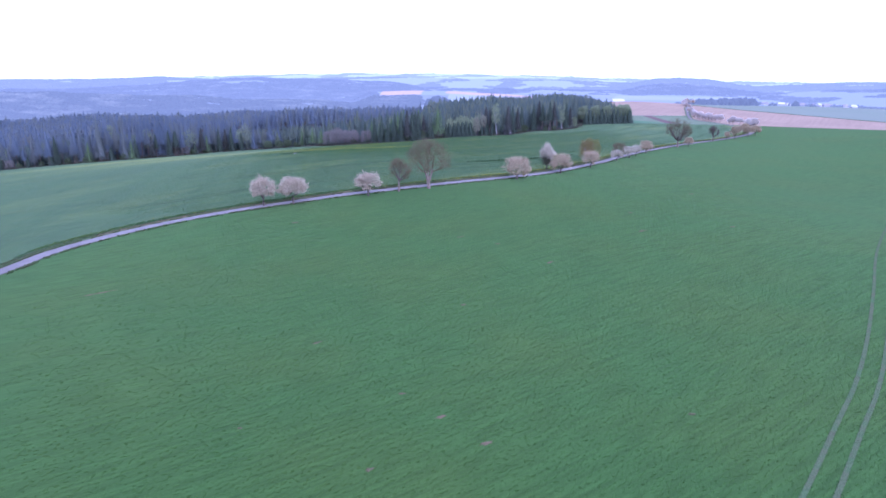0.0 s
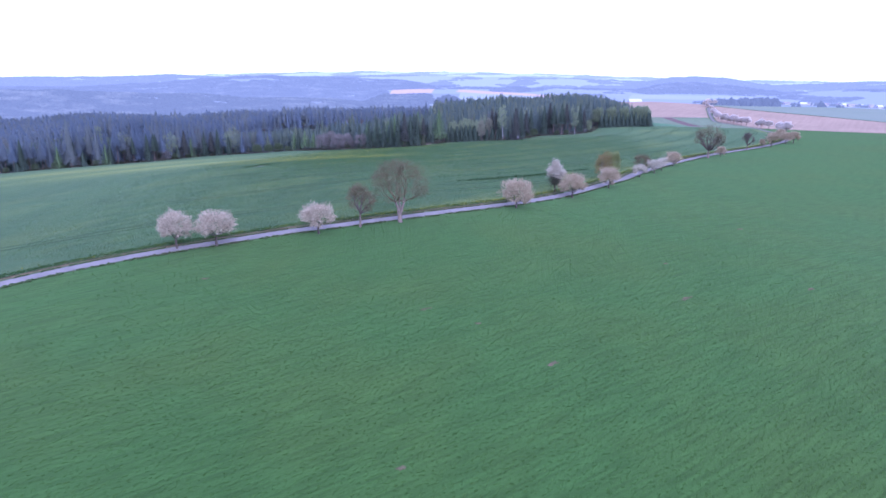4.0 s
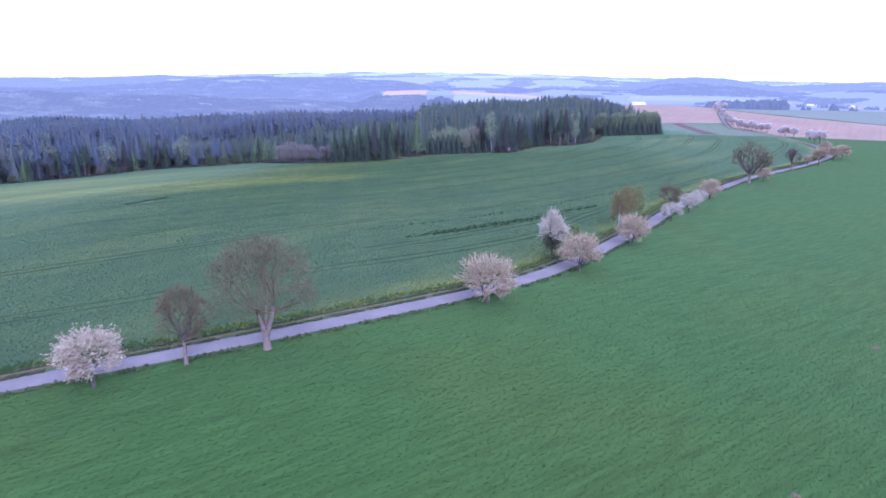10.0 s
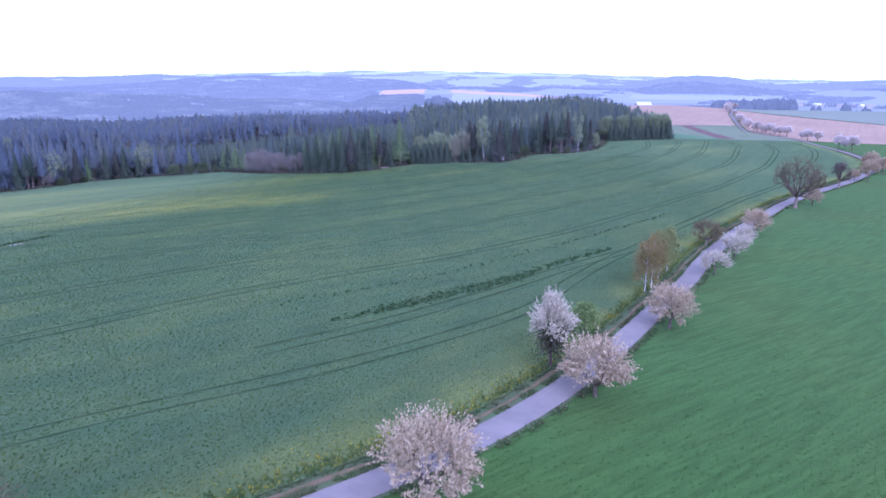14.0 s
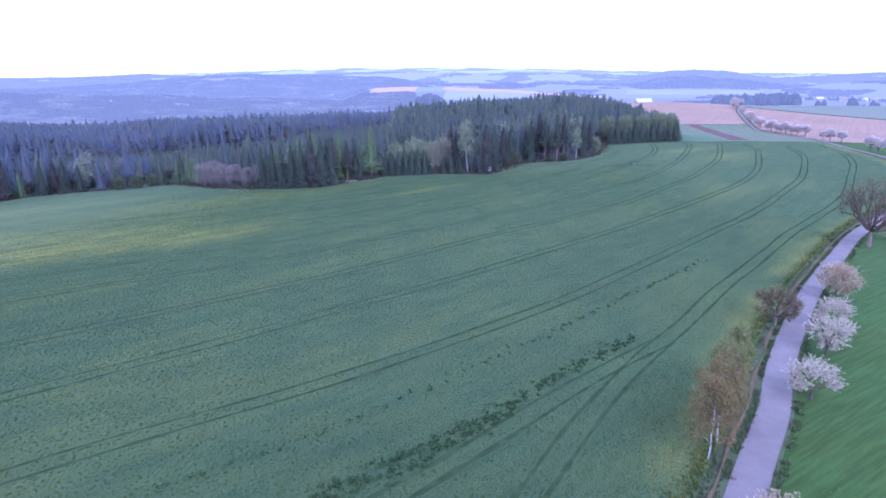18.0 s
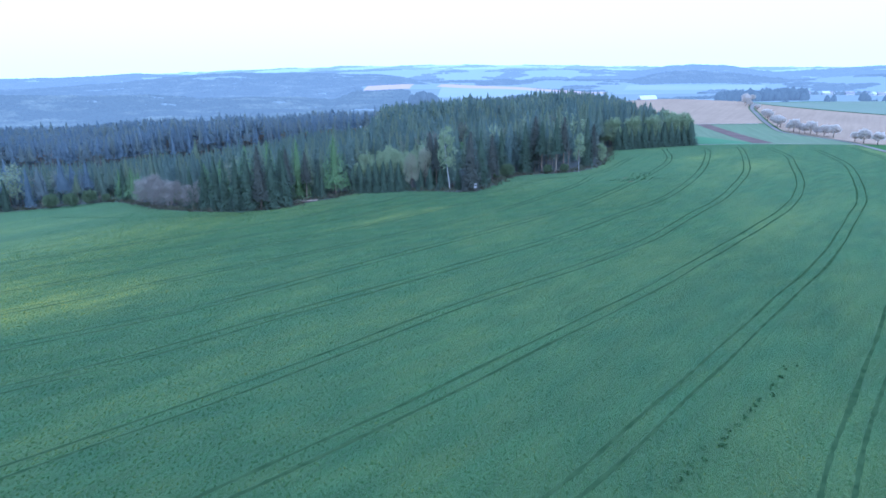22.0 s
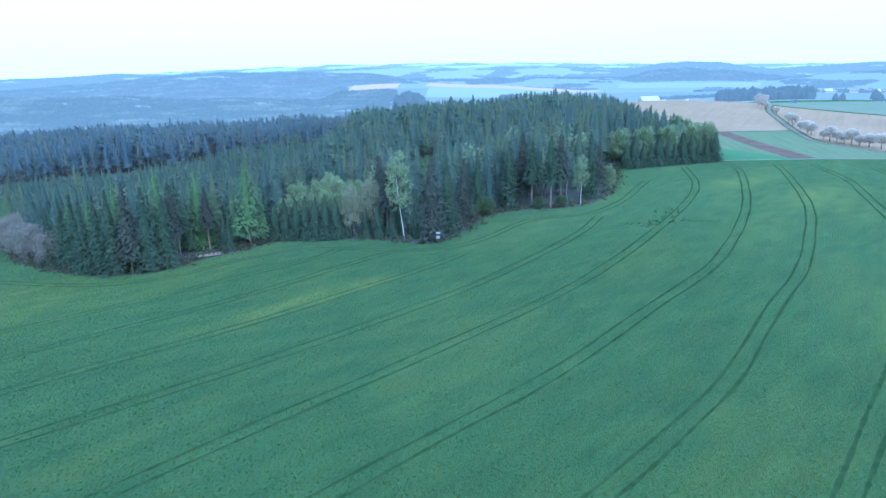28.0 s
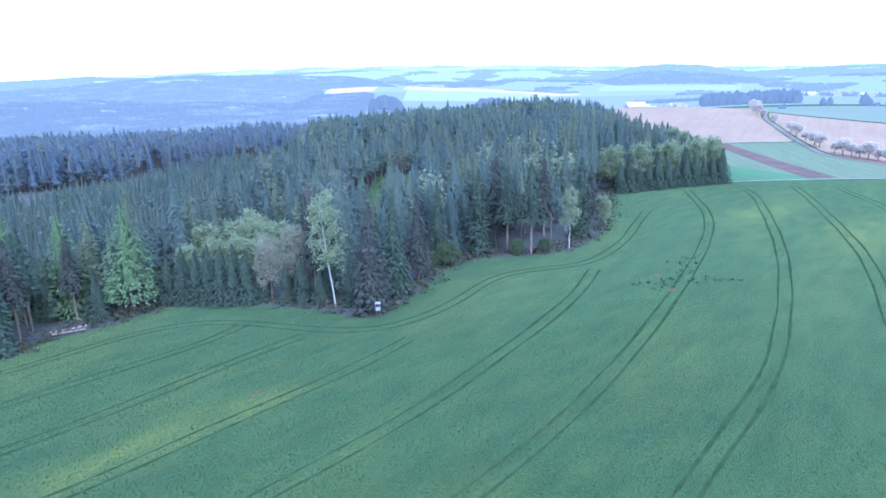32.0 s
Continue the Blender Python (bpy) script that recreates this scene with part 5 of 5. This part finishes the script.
CRESTS = [
    (4400, 1300, 600, [-40, -31, -25, -18, -7, 0, 6, 10, 13, 18, 28, 40], [0, 3, 14, 31, 41, 38, 28, 20, 12, 2, -12, -12], 1.0),
    (3500, 500, 500, [-40, -31, -27.5, -25, -22.5, -20, -17, -14], [2, 7, 13, 18, 11, 4, -10, -60], 1.0),
    (2900, 620, 500, [-31, -27, -23, -20, -18, -14, -10, -7, -5, -3, -1], [-25, -16, 3, 11, 14, 13, 7, -1, -14, -34, -62], 1.0),
    (1900, 330, 400, [-40, -34, -28, -24, -21, -17, -13, -9, -5], [-20, -20, -27, -32, -40, -42, -50, -56, -62], 1.2),
    (2150, 420, 250, [-11, -8.5, -5, -2, 0.6, 4, 8, 11.3, 13], [-62, -24, -20, -22, -28, -34, -46, -57, -62], 0.3),
    (1390, 110, 90, [-6.5, -5, -3.6, -2.4, -1.2], [-62, -50, -38, -44, -62], 0.3),
    (3350, 480, 400, [11, 12.5, 14, 16, 17.7, 20, 22, 23.5, 25.5, 27.5], [-62, -42, -14, 12, 18, 9, -8, -22, -44, -62], 1.0),
    (3900, 700, 400, [17, 20, 23, 27.5, 32, 40], [-62, -30, -16, -8, 0, 4], 1.0),
    (3000, 420, 400, [22, 25, 28, 32, 36, 40], [-62, -40, -30, -24, -12, -8], 1.0),
]


def bearing(x, y):
    return np.degrees(np.arctan2(x - 40, y - 170)), np.hypot(x - 40, y - 170)


def far_height(x, y):
    """The land beyond the near valley: a floor that rises gently, with long hills on it."""
    az, r = bearing(np.asarray(x, float), np.asarray(y, float))
    z = height(x, y) + np.clip((r - 1150) / 100, 0, 1) * 2 - 1 + np.clip((r - 1800) / 2000, 0, 1) * 12
    uneven = (waves(x, y, 420, 31) - 0.5) * 9 + (waves(x, y, 130, 32) - 0.5) * 4
    for rr, front, back, a, h, k in CRESTS:
        f = np.exp(-((r - rr) / np.where(r < rr, front, back)) ** 2)
        z = np.maximum(z, -62 + (np.interp(az, a, h) + 62 + uneven * k * 0.7) * f)
    return z


def far_woods(x, y):
    """1 where the far land carries wood, 0 where it is open."""
    az, r = bearing(x, y)
    az = az + 6 * (waves(x, y, 240, 44) - 0.5) * (r > 2250)
    n = waves(x, y, 520, 41) + 0.35 * (waves(x, y, 170, 42) - 0.5)
    west = np.where(r > 1900, 0.02, -1.0)
    middle = np.where(r < 2260, 2.0, np.where(r < 3080, 0.74, 0.82))
    east = np.where(r > 2850, 0.34, 0.86)
    limit = np.where(az < -5, west, np.where(az < 12, middle, east))
    limit = np.where((r > 3080) & (az > -14) & (az < 12), 0.72, limit)
    limit = np.where(r > 3760, 0.62, limit)
    limit = np.where((az > 12.3) & (az < 24) & (r > 2760) & (r < 3700), -1.0, limit)
    for a0, a1, r0, r1 in FIELDS:
        limit = np.where((az > a0) & (az < a1) & (r > r0) & (r < r1), 2.0, limit)
    for a0, a1, r0, r1 in WOODS:
        limit = np.where((az > a0) & (az < a1) & (r > r0) & (r < r1), -1.0, limit)
    return n > limit


# bearings and ranges of open land and of woods that stand out
FIELDS = [(-8.3, -4.4, 1930, 2170), (-2.2, 12, 1900, 2230), (12.6, 23, 2250, 2700), (-24.3, -23.0, 1840, 1900), (-23.4, -22.2, 1700, 1740), (-15.4, -14.1, 1720, 1775), (-14.6, -13.2, 1600, 1640), (-11.6, -10.9, 2140, 2200),
          (-28.4, -27.4, 1740, 1780), (-9.3, -7, 1490, 1560), (-13.2, -12.6, 2060, 2100), (-18.2, -17.8, 2330, 2380), (-12.6, -11.6, 1640, 1690)]
WOODS = [(-4.4, -2.1, 1330, 1470), (-7.4, -4.4, 1700, 1900), (3.3, 5.5, 1600, 1690), (1.5, 8, 1480, 1560), (-2, 1.4, 2900, 3010), (4.6, 7.6, 3050, 3200), (8, 9.4, 3000, 3120), (5.2, 6, 2480, 2560), (-4, -0.4, 2650, 2780), (1, 2.4, 2550, 2600)]
BANDS = [(1120, 1960, 120, "near"), (1960, 3080, 110, "middle"), (3080, 3760, 50, "hill"), (3760, 4700, 60, "far")]
va = np.radians(np.linspace(-60, 60, 401))
# the haze of each range band sits in its material's emission
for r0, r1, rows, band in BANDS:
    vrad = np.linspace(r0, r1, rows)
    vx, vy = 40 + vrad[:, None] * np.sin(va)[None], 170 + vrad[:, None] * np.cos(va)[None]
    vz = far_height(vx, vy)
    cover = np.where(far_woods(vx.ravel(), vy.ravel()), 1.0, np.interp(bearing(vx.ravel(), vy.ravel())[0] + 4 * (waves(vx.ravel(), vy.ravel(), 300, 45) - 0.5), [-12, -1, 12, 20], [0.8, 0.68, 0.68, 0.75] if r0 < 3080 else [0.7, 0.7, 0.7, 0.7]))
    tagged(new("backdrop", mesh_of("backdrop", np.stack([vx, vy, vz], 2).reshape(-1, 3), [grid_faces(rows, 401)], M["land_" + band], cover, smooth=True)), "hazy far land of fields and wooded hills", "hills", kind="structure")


def far_field(a0, a1, r0, r1, mat, label):
    """A tilled or sown field draped over the far land, with slanting ends."""
    t = np.linspace(0, 1, 40)[:, None]
    rr = np.linspace(r0, r1, 14)[None]
    aa = np.radians(a0 + (a1 - a0) * t + (rr - r0) / (r1 - r0) * 0.4)
    x, y = 40 + rr * np.sin(aa), 170 + rr * np.cos(aa)
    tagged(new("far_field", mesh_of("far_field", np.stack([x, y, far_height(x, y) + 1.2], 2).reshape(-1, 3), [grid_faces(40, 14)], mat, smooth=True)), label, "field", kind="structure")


# these fields carry their paleness partly as haze emission
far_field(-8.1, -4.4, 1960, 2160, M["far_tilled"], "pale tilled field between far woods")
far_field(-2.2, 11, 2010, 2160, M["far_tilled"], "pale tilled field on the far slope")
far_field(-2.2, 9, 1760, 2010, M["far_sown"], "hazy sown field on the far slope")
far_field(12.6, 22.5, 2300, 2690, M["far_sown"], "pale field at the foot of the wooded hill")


def tree_lumps(name, p, radius, tall, mat, label, seed, ground=far_height, rise=0.0):
    """Far treetops, each a small uneven dome on the land."""
    r = np.random.default_rng(seed)
    n, k = len(p), 5
    a = np.arange(k) * 2 * math.pi / k + r.uniform(0, 6.28, (n, 1))
    z = ground(p[:, 0], p[:, 1])[:, None] - 1 + rise * tall[:, None] * r.uniform(0, 1, (n, 1))
    w, h = radius[:, None], tall[:, None]
    rings = []
    for f, g in ((1.0, 0.0), (0.8, 0.6)):
        q = w * f * r.uniform(0.75, 1.25, (n, k))
        rings.append(np.stack([p[:, :1] + np.cos(a) * q, p[:, 1:] + np.sin(a) * q, z + h * g * r.uniform(0.85, 1.12, (n, k))], 2))
    v = np.concatenate(rings + [np.stack([p[:, :1], p[:, 1:], z + h], 2)], 1)
    i = np.arange(k)
    quads = np.stack([i, (i + 1) % k, (i + 1) % k + k, i + k], 1)
    tris = np.stack([i + k, (i + 1) % k + k, np.full(k, 2 * k)], 1)
    off = (np.arange(n) * (2 * k + 1))[:, None, None]
    return tagged(new(name, mesh_of(name, v.reshape(-1, 3), [(quads[None] + off).reshape(-1, 4), (tris[None] + off).reshape(-1, 3)], mat, smooth=True)), label, "wood", kind="stuff")


lr = np.random.default_rng(71)
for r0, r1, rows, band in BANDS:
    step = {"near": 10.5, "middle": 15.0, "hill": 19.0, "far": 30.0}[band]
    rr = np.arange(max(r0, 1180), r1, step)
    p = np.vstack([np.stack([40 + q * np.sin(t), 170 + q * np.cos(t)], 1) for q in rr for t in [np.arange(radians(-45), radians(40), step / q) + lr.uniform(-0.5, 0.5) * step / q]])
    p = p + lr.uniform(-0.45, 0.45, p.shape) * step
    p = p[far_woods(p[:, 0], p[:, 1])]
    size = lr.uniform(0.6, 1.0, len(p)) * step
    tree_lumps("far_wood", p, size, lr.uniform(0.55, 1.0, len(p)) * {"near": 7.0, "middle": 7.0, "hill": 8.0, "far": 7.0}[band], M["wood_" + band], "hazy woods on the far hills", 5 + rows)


def lump_wood(az, r, half_az, depth, tall, n, mat, label, name="far_wood"):
    """A clump or strip of far trees round a bearing and range."""
    t = radians(az) + lr.uniform(-1, 1, n) * radians(half_az)
    q = r + lr.uniform(-0.5, 0.5, n) * depth
    p = np.stack([40 + q * np.sin(t), 170 + q * np.cos(t)], 1)
    h = tall * lr.uniform(0.45, 0.8, n)
    return tree_lumps(name, p, h * lr.uniform(0.3, 0.5, n), h, mat, label, int(r + az * 7), lambda x, y: np.where(np.hypot(x - 40, y - 170) > 1120, far_height(x, y), height(x, y)), 0.35)


# nearer clumps, with a weaker haze emission than the hills
lump_wood(21.8, 1255, 2.9, 60, 20, 620, M["wood_valley"], "dense wood, hazed blue-green, beyond the ploughed fields")
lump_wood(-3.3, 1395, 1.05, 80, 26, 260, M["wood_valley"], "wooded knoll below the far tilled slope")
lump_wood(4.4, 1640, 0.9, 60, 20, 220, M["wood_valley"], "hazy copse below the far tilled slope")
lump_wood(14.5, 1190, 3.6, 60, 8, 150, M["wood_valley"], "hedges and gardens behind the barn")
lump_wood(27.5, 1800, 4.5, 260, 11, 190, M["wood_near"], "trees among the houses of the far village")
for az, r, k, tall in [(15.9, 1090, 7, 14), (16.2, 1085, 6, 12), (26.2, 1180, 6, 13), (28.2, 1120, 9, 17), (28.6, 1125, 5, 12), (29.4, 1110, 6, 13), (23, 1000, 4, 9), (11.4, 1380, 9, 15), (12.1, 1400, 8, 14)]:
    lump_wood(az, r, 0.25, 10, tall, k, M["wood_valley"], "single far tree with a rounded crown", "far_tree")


def at_bearing(az, r):
    return 40 + r * math.sin(radians(az)), 170 + r * math.cos(radians(az))


house("barn", 206, 880, 15, 10, 2.2, 3.4, 8, M["wall"], M["white_roof"], "long barn with a white sheet roof behind the fields")
vr = np.random.default_rng(21)
for k in range(22):
    az, r = (vr.uniform(25, 31.5), vr.uniform(1600, 1900)) if k < 15 else (vr.uniform(13.5, 18.5), vr.uniform(1180, 1260))
    x, y = at_bearing(az, r)
    house("house", x, y, vr.uniform(9, 17), 9, 4, 4, vr.uniform(-25, 40), M["wall"], M["white_roof"] if k % 3 == 0 else M["red_roof"], "far village house with a pale wall", far_height)


# ---- standing crops near the lane and under the flight ----
def tufts(name, x0, x1, y0, y1, step, tall, wide, mat, keep, lift, label, seed, turn, tint, fade, lean=0.8, places=None):
    """Countless small plants: two bent blades each, leaning along the drill."""
    r = np.random.default_rng(seed)
    p = places
    if p is None:
        gx, gy = np.meshgrid(np.arange(x0, x1, step), np.arange(y0, y1, step))
        p = np.stack([gx.ravel(), gy.ravel()], 1) + r.uniform(-0.5, 0.5, (gx.size, 2)) * step
        p = p[keep(p)]
    margin = np.minimum.reduce([(p[:, 0] - x0) / fade[0], (x1 - p[:, 0]) / fade[1], (p[:, 1] - y0) / fade[2], (y1 - p[:, 1]) / fade[3]])
    p = p[r.uniform(size=len(p)) < np.clip(margin, 0, 1) ** 1.5]
    n = len(p)
    z = height(p[:, 0], p[:, 1]) + lift
    a = radians(turn) + r.normal(size=n) * 0.22
    h = tall * r.uniform(0.5, 1.3, n)
    w = wide * r.uniform(0.6, 1.3, n)
    base = np.column_stack([p, z])
    vs, fs = [], []
    for k in range(2):
        b = a + k * 3.3
        d = np.stack([np.cos(b), np.sin(b), 0 * b], 1)
        e = np.stack([-np.sin(b), np.cos(b), 0 * b], 1)
        up = np.array([0, 0, 1.0])
        v = np.stack([base - d * w[:, None] * 0.5, base + d * w[:, None] * 0.5, base + d * (w * 0.35)[:, None] + e * w[:, None] * lean + up * h[:, None], base - d * (w * 0.45)[:, None] + e * w[:, None] * lean * 0.8 + up * (h * 0.85)[:, None]], 1)
        vs.append(v.reshape(-1, 3))
        fs.append(np.arange(n * 4).reshape(n, 4) + k * n * 4)
    tv = np.repeat(tint(p[:, 0], p[:, 1]) * (0.3 + 4 * r.uniform(0, 1, n) ** 4), 4)
    me = mesh_of(name, np.vstack(vs), [np.vstack(fs)], mat, np.clip(np.concatenate([tv, tv]), 0, 1))
    return tagged(new(name, me), label, "crop", kind="stuff")


field_poly = np.vstack([rail_r[::4], rail_e[::-4]])


def in_crop(p):
    i = np.clip(((p[:, 0] - MASK_X) / CELL).astype(int), 0, worn.shape[0] - 1)
    j = np.clip(((p[:, 1] - MASK_Y) / CELL).astype(int), 0, worn.shape[1] - 1)
    return inside(field_poly, p) & ~worn[i, j]


def in_cereal(p):
    d = np.min(np.linalg.norm(p[:, None] - ROAD[None, 30:260:3], axis=2), axis=1)
    return ~inside(field_poly, p) & (d > 2.3)


vg = np.random.default_rng(19)
fine_road = spline(ROAD[20:300:2], 3000)
fine_side = sides(fine_road)
k = vg.integers(0, 3000, 26000)
off = np.where(vg.uniform(size=26000) < 0.72, np.where(vg.uniform(size=26000) < 0.7, vg.uniform(1.42, 1.95, 26000), vg.uniform(2.5, 3.2, 26000)), -vg.uniform(1.5, 2.3, 26000))
edge_grass = fine_road[k] + fine_side[k] * off[:, None] + vg.normal(size=(26000, 2)) * 0.1
edge_grass = edge_grass[waves(edge_grass[:, 0], edge_grass[:, 1], 5, 23) > 0.3]
tufts("verge_grass", -200, 300, 0, 500, 1.0, 0.2, 0.2, M["verge_blade"], None, 0.05, "rank grass on the verges of the lane", 3, 50, lambda x, y: np.clip((waves(x, y, 6, 24) - 0.5) * 1.5, 0, 1), (1, 1, 1, 1), 0.6, edge_grass)
k = vg.integers(0, 3000, 14000)
border = fine_road[k] + fine_side[k] * (3.15 + np.abs(vg.normal(size=14000)) * 0.7)[:, None]
border = border[inside(field_poly, border) & (border[:, 0] > -75) & (border[:, 0] < 175)]
tufts("rape_plants", -200, 300, 0, 500, 1.0, 0.28, 0.16, M["crop_leaf"], None, 0.15, "tall outer row of the rape crop along the lane", 6, 50, lambda x, y: np.clip(flowers(x, y) * 2, 0, 0.8), (1, 1, 1, 1), 0.5, border)
tufts("rape_plants", -100, 120, 150, 470, 0.4, 0.09, 0.17, M["crop_leaf"], in_crop, 0.2, "leafy rape plants with a few yellow flower heads", 1, 48, flowers, (60, 40, 1, 40), 0.5)
tufts("cereal_blades", -70, 110, 40, 250, 0.5, 0.03, 0.4, M["cereal_leaf"], in_cereal, 0.0, "short blades of young cereal in drill rows", 2, 38, lambda x, y: np.clip((waves(x, y, 30, 4) - 0.5) * 1.5, 0, 1), (50, 60, 1, 90), 0.1)
